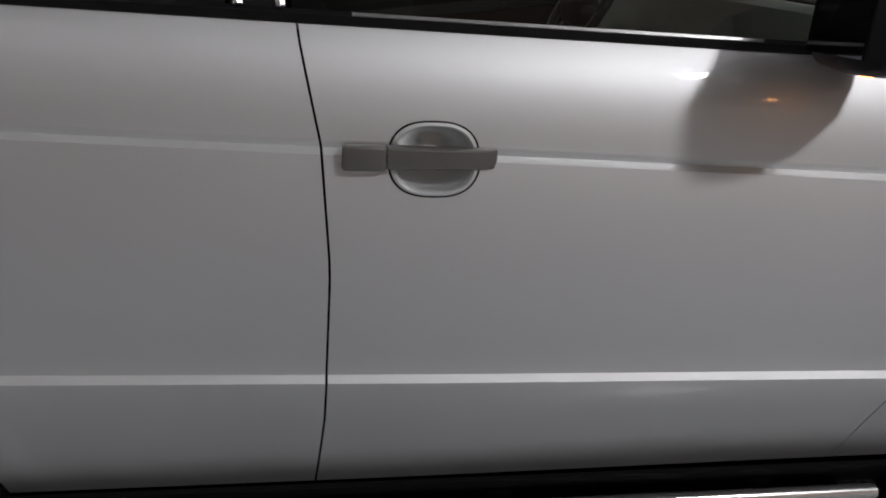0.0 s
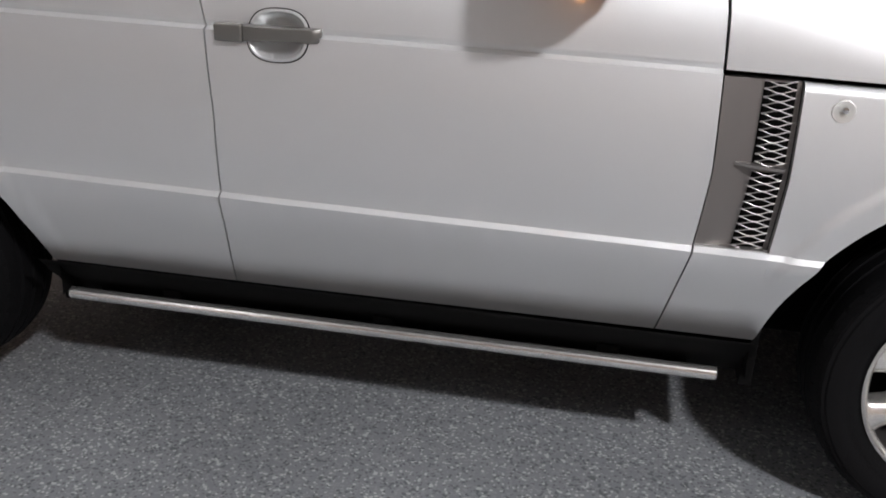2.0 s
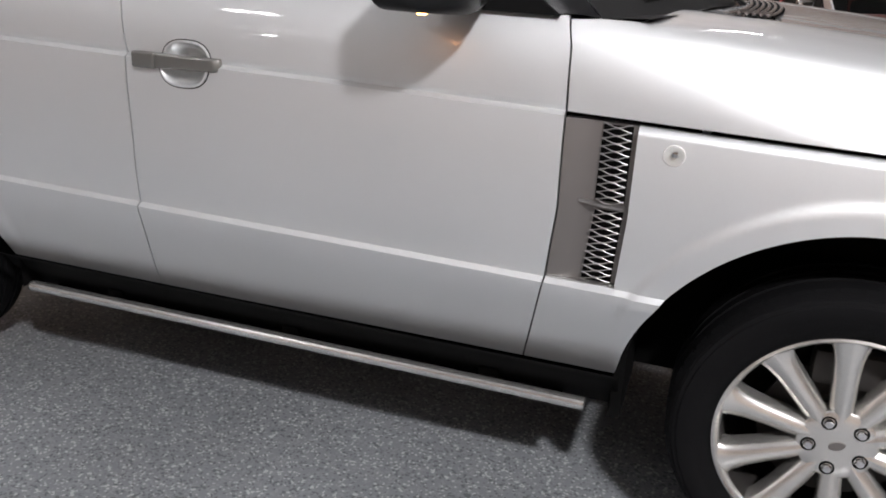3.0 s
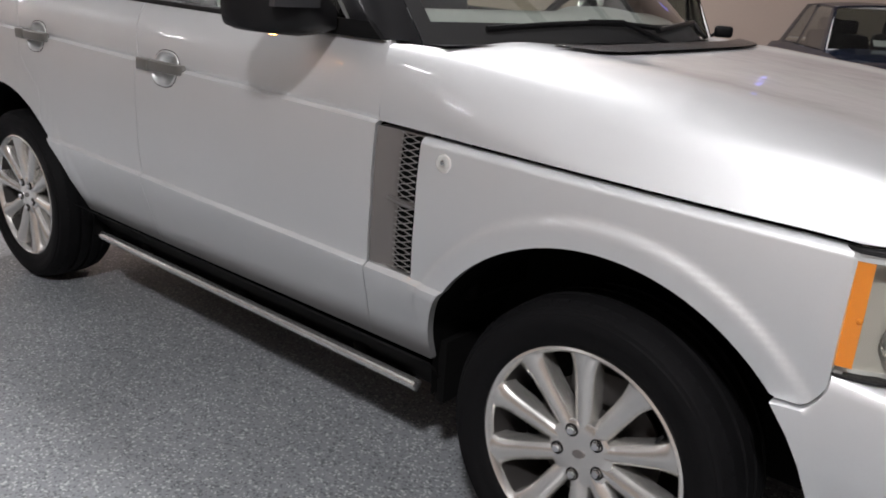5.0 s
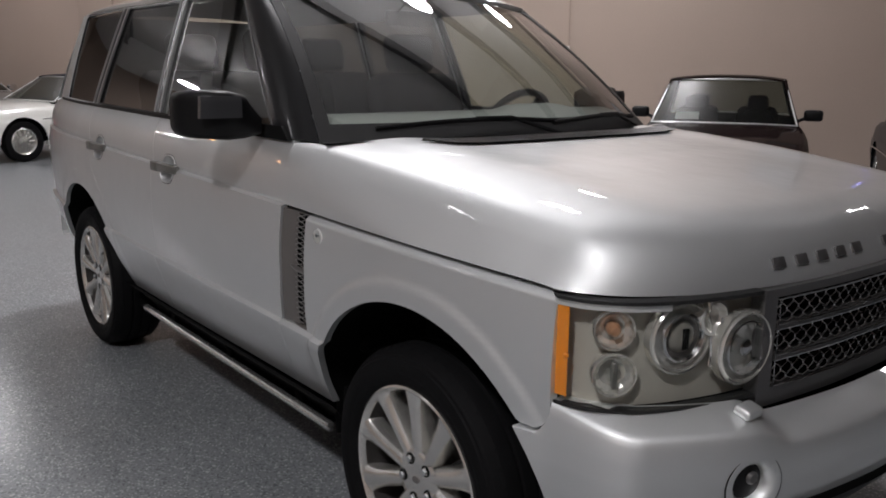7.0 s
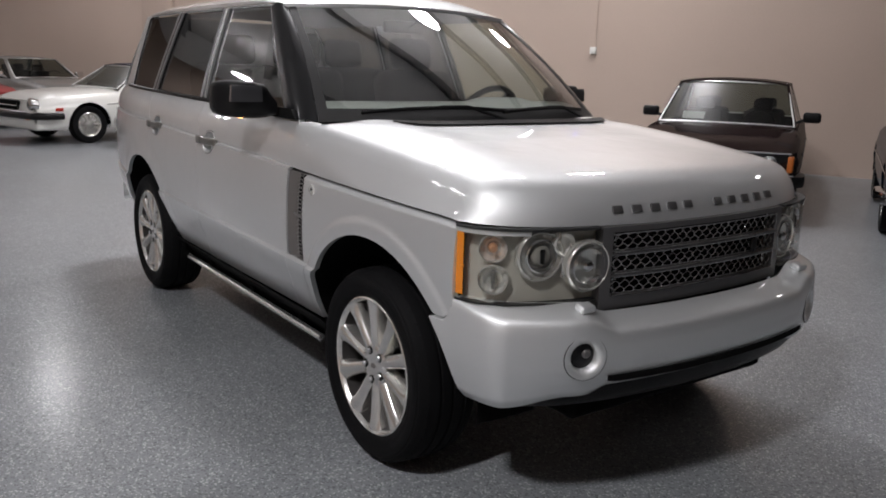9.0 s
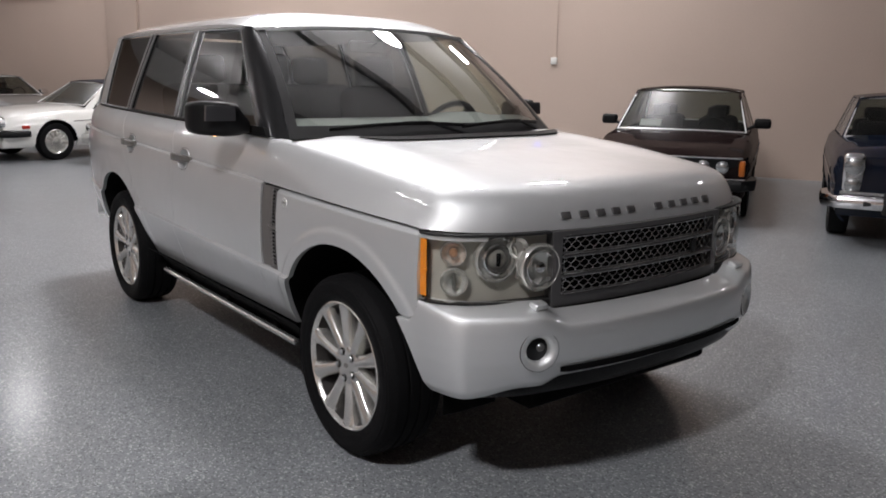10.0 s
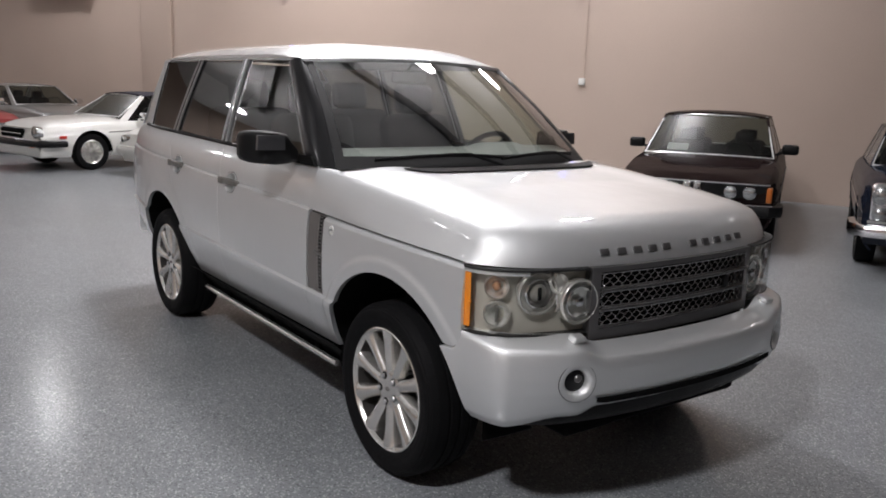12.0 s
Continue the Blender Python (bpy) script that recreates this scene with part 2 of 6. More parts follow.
M_SILVERPAINT = mat("grey_silver_paint", (0.24, 0.24, 0.235), 0.35, 0.4, coat=0.8, vary=0.03)
M_REDPAINT = mat("dark_red_paint", (0.30, 0.035, 0.035), 0.3, 0.1, coat=0.8, vary=0.05)
M_CANVAS = mat("dark_canvas", (0.018, 0.016, 0.026), 0.85, vary=0.15, fine=0.15, bump=0.3)
M_PAPER = mat("paper_card", (0.75, 0.75, 0.74), 0.7, vary=0.03)
M_RED = mat("red_lens", (0.45, 0.03, 0.02), 0.25, coat=0.5)
M_WHITEPLASTIC = mat("white_plastic", (0.70, 0.69, 0.65), 0.5, vary=0.04)
M_GREYPANEL = mat("grey_panel", (0.42, 0.42, 0.42), 0.6, vary=0.08, scale=3)
M_WOOD = mat("brown_wood_edge", (0.12, 0.075, 0.05), 0.5, vary=0.2, scale=5)
M_VIOLET = glow_mat("violet_lamp", (0.30, 0.28, 1.0), 1.5)
M_SPOTGLOW = glow_mat("orange_spot_glow", (1.0, 0.42, 0.13), 9.0)


# ---- mesh helpers ----
def mesh_of(name, bm, material, angle=38.0):
    bmesh.ops.remove_doubles(bm, verts=bm.verts, dist=0.00005)
    bmesh.ops.recalc_face_normals(bm, faces=bm.faces)
    me = bpy.data.meshes.new(name)
    bm.to_mesh(me)
    bm.free()
    me.materials.append(material)
    me.shade_smooth()
    me.set_sharp_from_angle(angle=radians(angle))
    return me


def part(name, bm, material, parent=None, label="", angle=38.0):
    ob = new(name, mesh_of(name, bm, material, angle))
    if parent is not None:
        ob.parent = parent
    if label:
        ob["label"] = label
    return ob


def empty(name, m=None):
    ob = new(name)
    ob.empty_display_size = 0.2
    if m is not None:
        ob.matrix_basis = m
    return ob


def add_grid(bm, rows):
    """Faces between rows of points of equal length."""
    vs = [[bm.verts.new(p) for p in r] for r in rows]
    for r0, r1 in zip(vs, vs[1:]):
        for i in range(len(r0) - 1):
            quad = (r0[i], r0[i + 1], r1[i + 1], r1[i])
            co = {tuple(round(c, 5) for c in v.co) for v in quad}
            if len(co) >= 3:
                try:
                    bm.faces.new(quad)
                except ValueError:
                    pass
    return vs


def tidy(bm, dist=0.0002):
    bmesh.ops.remove_doubles(bm, verts=bm.verts, dist=dist)
    bmesh.ops.dissolve_degenerate(bm, dist=0.0001, edges=bm.edges)


def hem(bm, move):
    """Turns the open edges of a sheet over by the vector move, to give it thickness."""
    tidy(bm)
    edges = [e for e in bm.edges if e.is_boundary]
    shift = move if callable(move) else (lambda co: co + Vector(move))
    got = bmesh.ops.extrude_edge_only(bm, edges=edges)["geom"]
    for v in got:
        if isinstance(v, bmesh.types.BMVert):
            v.co = shift(v.co.copy())


def box(bm, c, s, r=0.0, seg=2, turn=None):
    got = bmesh.ops.create_cube(bm, size=1.0)["verts"]
    for v in got:
        v.co = Vector((v.co.x * s[0], v.co.y * s[1], v.co.z * s[2]))
    if r:
        es = list({e for v in got for e in v.link_edges})
        res = bmesh.ops.bevel(bm, geom=es, offset=min(r, min(s) * 0.49), segments=seg, profile=0.5, affect="EDGES")
        got = list({v for f in res["faces"] for v in f.verts} | {v for v in got if v.is_valid})
    m = Matrix.Translation(c) @ (turn or Matrix())
    for v in got:
        v.co = m @ v.co
    return got


def revolve(bm, profile, seg, m):
    """Spins points (radius, along) round the local z axis and places them by m."""
    rows = []
    for r, h in profile:
        rows.append([m @ Vector((r * math.cos(2 * math.pi * i / seg), r * math.sin(2 * math.pi * i / seg), h)) for i in range(seg + 1)])
    add_grid(bm, rows)
    bmesh.ops.remove_doubles(bm, verts=bm.verts, dist=0.00002)


def tube(bm, pts, r, seg=8, closed=False):
    pts = [Vector(p) for p in pts]
    rows = []
    n = len(pts)
    up = Vector((0, 0, 1))
    for i, p in enumerate(pts):
        a = pts[(i - 1) % n] if closed or i > 0 else p
        b = pts[(i + 1) % n] if closed or i < n - 1 else p
        d = (b - a).normalized()
        side = d.cross(up)
        if side.length < 1e-3:
            side = d.cross(Vector((1, 0, 0)))
        side.normalize()
        u = side.cross(d)
        rr = r[i] if isinstance(r, (list, tuple)) else r
        rows.append([p + rr * (math.cos(2 * math.pi * k / seg) * side + math.sin(2 * math.pi * k / seg) * u) for k in range(seg + 1)])
    if closed:
        rows.append(rows[0])
    add_grid(bm, rows)
    if not closed:
        for row in (rows[0], rows[-1]):
            vs = [bm.verts.new(p) for p in row[:-1]]
            bm.faces.new(vs)
    bmesh.ops.remove_doubles(bm, verts=bm.verts, dist=0.00002)


def spline(pts, per=8):
    """A Catmull-Rom line through the points."""
    P = [Vector(p) for p in pts]
    P = [2 * P[0] - P[1]] + P + [2 * P[-1] - P[-2]]
    out = []
    for i in range(1, len(P) - 2):
        a, b, c, d = P[i - 1:i + 3]
        for k in range(per):
            t = k / per
            out.append(0.5 * ((2 * b) + (c - a) * t + (2 * a - 5 * b + 4 * c - d) * t * t + (3 * b - a - 3 * c + d) * t ** 3))
    out.append(P[-2])
    return out


def smooth(t):
    t = max(0.0, min(1.0, t))
    return t * t * (3 - 2 * t)


def mix(a, b, t):
    return a + (b - a) * t


def sheet(bm, side, xl, xr, zlo, zhi, rows, cols, wide):
    """A body panel on one side: columns between the edges xl(z), xr(z), rows of heights held between zlo(x) and zhi(x), at the half width wide(x, z)."""
    out = []
    for f in rows:
        line = []
        for s in cols:
            x = mix(xl(0.8), xr(0.8), s)
            for _ in range(4):
                z = min(max(f(x), zlo(x)), zhi(x))
                x = mix(xl(z), xr(z), s)
            line.append((x, side * wide(x, z), z))
        out.append(line)
    add_grid(bm, out)


def quad_sheet(bm, corners, fun, nu=8, nv=6):
    """A sheet over four (x, z) corners: low rear, low front, high front, high rear; fun gives the place."""
    a, b, c, d = [Vector((p[0], p[1], 0)) for p in corners]
    rows = []
    for j in range(nv + 1):
        v = j / nv
        rows.append([fun(*(((a + (b - a) * (i / nu)) * (1 - v) + (d + (c - d) * (i / nu)) * v)[:2])) for i in range(nu + 1)])
    add_grid(bm, rows)


def ring_sheet(bm, outer, inner, fun, n=6):
    """A frame between two four-cornered outlines."""
    for k in range(4):
        o0, o1, i0, i1 = outer[k], outer[(k + 1) % 4], inner[k], inner[(k + 1) % 4]
        rows = []
        for w in (0, 1):
            p0, p1 = (o0, o1) if w == 0 else (i0, i1)
            rows.append([fun(mix(p0[0], p1[0], t / n), mix(p0[1], p1[1], t / n)) for t in range(n + 1)])
        add_grid(bm, rows)


# ---- the hall ----
def slab(name, corners, normal, thick, material, label):
    bm = bmesh.new()
    lo = [bm.verts.new(c) for c in corners]
    hi = [bm.verts.new(Vector(c) + Vector(normal) * thick) for c in corners]
    bm.faces.new(lo)
    bm.faces.new(hi[::-1])
    for i in range(4):
        bm.faces.new((lo[i], lo[(i + 1) % 4], hi[(i + 1) % 4], hi[i]))
    return tagged(part(name, bm, material, None, label), label, name.split("_")[0], "", "structure")


A0, A1, N1 = -24.5, 13.0, 22.0
slab("floor", [room(A0, -0.3), room(A1, -0.3), room(A1, N1), room(A0, N1)], (0, 0, -1), 0.2, M_FLOOR, "grey-blue flaked epoxy floor with a soft gloss")
slab("ceiling", [room(A0, -0.3, CEIL), room(A1, -0.3, CEIL), room(A1, N1, CEIL), room(A0, N1, CEIL)], (0, 0, 1), 0.2, M_CEIL, "pale lined hall ceiling")
slab("wall_north", [room(A0, 0), room(A1, 0), room(A1, 0, CEIL), room(A0, 0, CEIL)], -ROOM_N, 0.25, M_WALL, "plain tan painted hall wall")
slab("wall_south", [room(A0, N1), room(A1, N1), room(A1, N1, CEIL), room(A0, N1, CEIL)], ROOM_N, 0.25, M_WALL, "plain tan painted hall wall")
slab("wall_west", [room(A0, 0), room(A0, N1), room(A0, N1, CEIL), room(A0, 0, CEIL)], -ROOM_A, 0.25, M_WALL, "plain tan painted hall wall")
# unseen wall, coloured dark to keep bounce light off the car's front
slab("wall_east", [room(A1, 0), room(A1, N1), room(A1, N1, CEIL), room(A1, 0, CEIL)], ROOM_A, 0.25, M_EASTWALL, "unseen hall wall coloured dark to cut bounce on the car")

slab("trim_west", [room(A0 + 0.03, 0.1, 6.1), room(A0 + 0.03, N1 - 0.1, 6.1), room(A0 + 0.03, N1 - 0.1, CEIL - 0.01), room(A0 + 0.03, 0.1, CEIL - 0.01)], -ROOM_A, 0.027, M_CEIL, "white lining strip along the top of the wall")


def ceiling_lamp(a, n):
    """A round high-bay lamp: a ribbed housing on a rod over a glowing diffuser."""
    p = room(a, n, CEIL)
    e = empty("ceiling_lamp", Matrix.Translation(p))
    bm = bmesh.new()
    revolve(bm, [(0.0, -0.98), (0.12, -0.98), (0.13, -1.1), (0.19, -1.16), (0.37, -1.36), (0.36, -1.38), (0.18, -1.2), (0.0, -1.2)], 24, Matrix())
    part("housing", bm, M_STEEL, e)
    bm = bmesh.new()
    revolve(bm, [(0.012, 0.0), (0.012, -0.99)], 8, Matrix())
    part("rod", bm, M_STEEL, e)
    tagged(e, "round grey steel high-bay lamp hanging from the ceiling", "ceiling lamp", "hall lamps")


# the added fill lamps get a housing too
for a_, n_, p_, q_ in LAMPS:
    ceiling_lamp(a_, n_)


# roof beams under the lining, along the hall
for n_ in (0.9, 4.4, 7.9, 11.4, 13.6, 17.5, 20.6):
    bm = bmesh.new()
    for z_, w_, h_ in ((CEIL - 0.02, 0.30, 0.03), (CEIL - 0.19, 0.03, 0.32), (CEIL - 0.36, 0.30, 0.03)):
        box(bm, (0, 0, z_), (A1 - A0 - 0.02, w_, h_), 0.0, 1)
    beam_ = part("ceiling_beam", bm, M_STEEL)
    p_ = room((A0 + A1) / 2, n_, 0)
    beam_.matrix_basis = pose(p_.x, p_.y, 0, 0, 0, ROOM_TURN)
    tagged(beam_, "grey steel roof beam under the hall ceiling", "beam", "", "structure")


# ---- the silver off-road car: its surfaces ----
AXF, AXR, HUB = 1.445, -1.443, 0.375
ARCH = 0.512


def crease_low(x):
    return 0.684 - 0.019 * x


def crease_high(x):
    return 1.079 - 0.0235 * x - 0.004 * max(0.0, x) ** 2


def belt(x):
    return 1.272 - 0.012 * x


def wide(x, z):
    """Half width of the body side."""
    c1, c2, b = crease_low(x), crease_high(x), belt(x)
    if z <= c1:
        w = float(np.interp(z, [0.30, 0.42, 0.47, 0.56, c1 - 0.02, c1], [0.83, 0.876, 0.900, 0.934, 0.972, 0.974]))
    elif z <= c1 + 0.010:
        w = mix(0.974, 0.960, (z - c1) / 0.010)
    elif z <= c2:
        t = (z - c1 - 0.010) / (c2 - c1 - 0.010)
        w = 0.960 + 0.056 * t * (1 - t) - 0.002 * t
    elif z <= c2 + 0.008:
        w = mix(0.958, 0.9425, (z - c2) / 0.008)
    elif z <= c2 + 0.018:
        w = mix(0.9425, 0.9468, (z - c2 - 0.008) / 0.010)
    else:
        t = (z - c2 - 0.008) / (b - c2 - 0.008)
        w = 0.947 - 0.014 * t - 0.046 * max(0, t) ** 3
    w -= 0.053 * max(0.0, (x - 1.0) / 0.94) ** 2.2 + 0.10 * max(0.0, (-1.5 - x) / 0.95) ** 2 + 0.010 * smooth((x + 0.4) / 1.3)
    for ax in (AXF, AXR):
        r = math.hypot(x - ax, z - HUB)
        rim, soft = (0.582, 0.022) if ax > 0 else (0.592, 0.03)
        w += 0.008 * smooth((rim - r) / soft) * smooth((z - 0.42) / 0.15)
    return w


def seam_front(z):
    return float(np.interp(z, [0.40, 0.55, 0.67, 0.85, 1.06, 1.2, 1.27], [0.697, 0.728, 0.752, 0.769, 0.764, 0.757, 0.738]))


def seam_mid(z):
    return float(np.interp(z, [0.40, 0.60, 0.9, 1.1, 1.27], [-0.388, -0.373, -0.369, -0.386, -0.424]))


def seam_rear(z):
    return float(np.interp(z, [0.40, 0.9, 1.0, 1.27], [-1.10, -1.10, -1.24, -1.34]))


def arch_low(x, base=0.425):
    z = base
    for ax in (AXF, AXR):
        d = abs(x - ax)
        if d < ARCH:
            z = max(z, HUB + math.sqrt(ARCH ** 2 - d * d))
    return z


ROWS = [lambda x: 0.40, lambda x: 0.44, lambda x: 0.47, lambda x: 0.51, lambda x: 0.56, lambda x: 0.61, lambda x: crease_low(x) - 0.012, crease_low,
        lambda x: crease_low(x) + 0.005, lambda x: crease_low(x) + 0.010, lambda x: crease_low(x) + 0.02] + \
       [lambda x, k=k: mix(crease_low(x) + 0.03, crease_high(x) - 0.01, k / 9) for k in range(10)] + \
       [crease_high, lambda x: crease_high(x) + 0.004, lambda x: crease_high(x) + 0.008, lambda x: crease_high(x) + 0.018] + \
       [lambda x, k=k: mix(crease_high(x) + 0.03, belt(x), k / 6) for k in range(7)]


FINE_ROWS = [f for f in ROWS[:19]] + [lambda x, d=d: crease_high(x) + d for d in np.arange(-0.062, -0.003, 0.0045)] + \
            [crease_high, lambda x: crease_high(x) + 0.004, lambda x: crease_high(x) + 0.008, lambda x: crease_high(x) + 0.018] + \
            [lambda x, d=d: crease_high(x) + d for d in np.arange(0.023, 0.062, 0.0045)] + \
            [lambda x, k=k: mix(crease_high(x) + 0.07, belt(x), k / 5) for k in range(6)]


def cup_at(hx, hz, f, a):
    """A point on the outline of a handle cup, f times its size."""
    ca, sa = math.cos(a), math.sin(a)
    return hx + 0.022 + f * 0.064 * math.copysign(abs(ca) ** 0.75, ca), hz - 0.003 + f * 0.051 * math.copysign(abs(sa) ** 0.85, sa)


def cut_cup(bm, hx, hz):
    gone = []
    for f in bm.faces:
        c = f.calc_center_median()
        u, v = abs(c.x - hx - 0.022) / 0.064, abs(c.z - hz + 0.003) / 0.051
        if u ** 2.67 + v ** 2.35 < 0.98:
            gone.append(f)
    bmesh.ops.delete(bm, geom=gone, context="FACES")


def steps(n):
    return [i / n for i in range(n + 1)]


def body_side(e, side):
    G = 0.0020
    inward = (0, -side * 0.022, 0)

    bm = bmesh.new()
    cols = sorted(set([round(v, 4) for v in steps(26)] + [round((x + 0.379) / 1.137, 4) for x in np.arange(-0.300, -0.114, 0.0045)]))
    sheet(bm, side, lambda z: seam_mid(z) + G, lambda z: seam_front(z) - G, lambda x: 0.425, belt, FINE_ROWS, cols, wide)
    cut_cup(bm, -0.229, 1.0865)
    hem(bm, inward)
    front_door = part("front_door", bm, M_PAINT, e, "silver front door with two pressed crease lines")

    bm = bmesh.new()
    cols = sorted(set([round(s, 4) for s in steps(24)] + [0.0, 0.01, 0.02, 0.03, 0.05, 0.07, 0.1] + [round(v, 4) for v in np.arange(0.06, 0.34, 0.0065)]))
    sheet(bm, side, seam_rear, lambda z: seam_mid(z) - G, lambda x: arch_low(x) + 0.0, belt, FINE_ROWS, cols, wide)
    cut_cup(bm, -1.14, 1.104)
    hem(bm, inward)
    rear_door = part("rear_door", bm, M_PAINT, e, "silver rear door cut round the wheel arch")

    # rear quarter panel round the arch
    bm = bmesh.new()
    xs = sorted(set([AXR + ARCH * math.sin(radians(a)) for a in range(-90, 91, 5)] + [-2.42 + 0.05 * k for k in range(10)]))
    x0, x1 = -2.42, -1.105
    cols = [(x - x0) / (x1 - x0) for x in xs if x0 <= x <= x1] + [1.0]
    sheet(bm, side, lambda z: x0 + 0.25 * smooth((z - 0.95) / 0.5) * 0.4, lambda z: seam_rear(z) - 0.004, lambda x: arch_low(x, 0.46), belt, ROWS, cols, wide)
    hem(bm, inward)
    part("rear_quarter", bm, M_PAINT, e)

    # front fender: the part round the arch, and the strip below the vent
    bm = bmesh.new()
    vent_x = lambda z: float(np.interp(z, [0.67, 0.85, 1.06], [0.914, 0.926, 0.924]))
    xs = sorted(set([AXF + ARCH * math.sin(radians(a)) for a in range(-90, 91, 4)] + [0.92 + 0.0115 * k for k in range(89)]))
    x0, x1 = 0.92, 1.935
    cols = [0.0] + [(x - x0) / (x1 - x0) for x in xs if x0 < x < x1] + [1.0]

    def fender_low(x):
        z = arch_low(x, 0.425)
        if x > AXF + 0.38:
            z = max(z, 0.697 + 0.05 * max(0.0, (x - 1.892) / 0.043) ** 2)
        return z

    fender_rows = ROWS[:6] + [lambda x, k=k: mix(0.61, crease_low(x) - 0.012, k / 5) for k in range(1, 5)] + ROWS[6:11] + [lambda x, k=k: mix(crease_low(x) + 0.03, crease_high(x) - 0.022, k / 28) for k in range(29)] + [lambda x, d=d: crease_high(x) - d for d in (0.018, 0.014, 0.010, 0.006, 0.003)]
    fender_wide = lambda x, z: wide(x, z) - 0.012 * max(0.0, (z - crease_high(x) + 0.018) / 0.015) ** 1.6
    sheet(bm, side, vent_x, lambda z: x1, fender_low, lambda x: crease_high(x) - 0.003, fender_rows, cols, fender_wide)
    sheet(bm, side, lambda z: seam_front(z) + G, lambda z: 0.914, lambda x: 0.425, lambda x: crease_low(x) + 0.012, ROWS, steps(6), wide)
    hem(bm, inward)
    fender = part("front_fender", bm, M_PAINT, e, "silver front fender with a flared arch")
    bm = bmesh.new()
    revolve(bm, [(0.0, 0.014), (0.012, 0.012), (0.018, 0.006), (0.0205, 0.0)], 20, Matrix.Translation((1.004, side * (wide(1.004, 1.0) - 0.001), 1.0)) @ pose(0, 0, 0, -90 * side))
    part("side_marker", bm, M_LENS, fender, "clear round side marker")
    bm = bmesh.new()
    revolve(bm, [(0.0, 0.001), (0.012, 0.0022), (0.018, 0.004), (0.0225, 0.004), (0.024, 0.0)], 20, Matrix.Translation((1.004, side * (wide(1.004, 1.0) - 0.0005), 1.0)) @ pose(0, 0, 0, -90 * side))
    part("marker_ring", bm, M_REFLECT, fender)
    bm = bmesh.new()
    revolve(bm, [(0.0, 0.011), (0.006, 0.010), (0.008, 0.002)], 12, Matrix.Translation((1.006, side * (wide(1.004, 1.0) - 0.001), 1.004)) @ pose(0, 0, 0, -90 * side))
    part("marker_bulb", bm, M_CHROME, fender)

    # vent between door and fender
    vw = lambda x, z: wide(x, z) - 0.006 - 0.016 * smooth((x - 0.768) / 0.06)
    bm = bmesh.new()
    sheet(bm, side, lambda z: seam_front(z) + G, lambda z: vent_x(z) - 0.002, lambda x: crease_low(x) + 0.012, lambda x: crease_high(x) - 0.004,
          [lambda x, k=k: mix(crease_low(x) + 0.012, crease_high(x) - 0.004, k / 12) for k in range(13)], steps(8), vw)
    hem(bm, (0, -side * 0.03, 0))
    vent = part("side_vent", bm, M_VENT, e, "grey side vent with bright chevron mesh")
    for lo, hi in ((0.682, 0.858), (0.878, 1.047)):
        bm = bmesh.new()
        n = 20
        for k in range(n + 1):
            zk, h = mix(lo, hi, k / n), (hi - lo) / n
            pts = []
            for i in range(9):
                z = zk + (-1) ** k * 0.46 * h * math.cos(math.pi * i / 4 * 1.0)
                xa, xb = mix(seam_front(z), vent_x(z), 0.50 if z < 0.87 else 0.52), vent_x(z) - 0.014
                x = mix(xa, xb, i / 8)
                pts.append((x, side * (wide(x, z) - 0.013 + 0.004 * math.sin(math.pi * i / 8)), z))
            tube(bm, pts, 0.0014, 5)
        part("vent_mesh", bm, M_MESH, vent, "bright chevron mesh")
    bm = bmesh.new()
    for lo, hi in ((0.682, 0.858), (0.878, 1.047)):
        quad = lambda x, z: (x, side * (wide(x, z) - 0.0205), z)
        quad_sheet(bm, [(mix(seam_front(lo), vent_x(lo), 0.5), lo), (vent_x(lo) - 0.012, lo), (vent_x(hi) - 0.012, hi), (mix(seam_front(hi), vent_x(hi), 0.52), hi)], quad, 3, 6)
    part("vent_cavity", bm, M_GAP, vent)
    for zf, tilt in ((0.868, 0.006), (0.678, 0.0)):
        bm = bmesh.new()
        x0_, x1_ = mix(seam_front(zf), vent_x(zf), 0.28), vent_x(zf) - 0.012
        rows = []
        for dz, dy in ((0.005, -0.018), (0.003, -0.003), (-0.003, -0.003), (-0.005, -0.018)):
            rows.append([(mix(x0_, x1_, t), side * (wide(mix(x0_, x1_, t), zf) + dy - 0.012 * (1 - smooth(t * 2))), zf + dz + tilt * (1 - t)) for t in steps(6)])
        add_grid(bm, rows)
        part("vent_fin", bm, M_MESH, vent)

    # door handles
    for door, hx, hz in ((front_door, -0.229, 1.0865), (rear_door, -1.14, 1.104)):
        door_handle(door, side, hx, hz)
    return front_door, rear_door


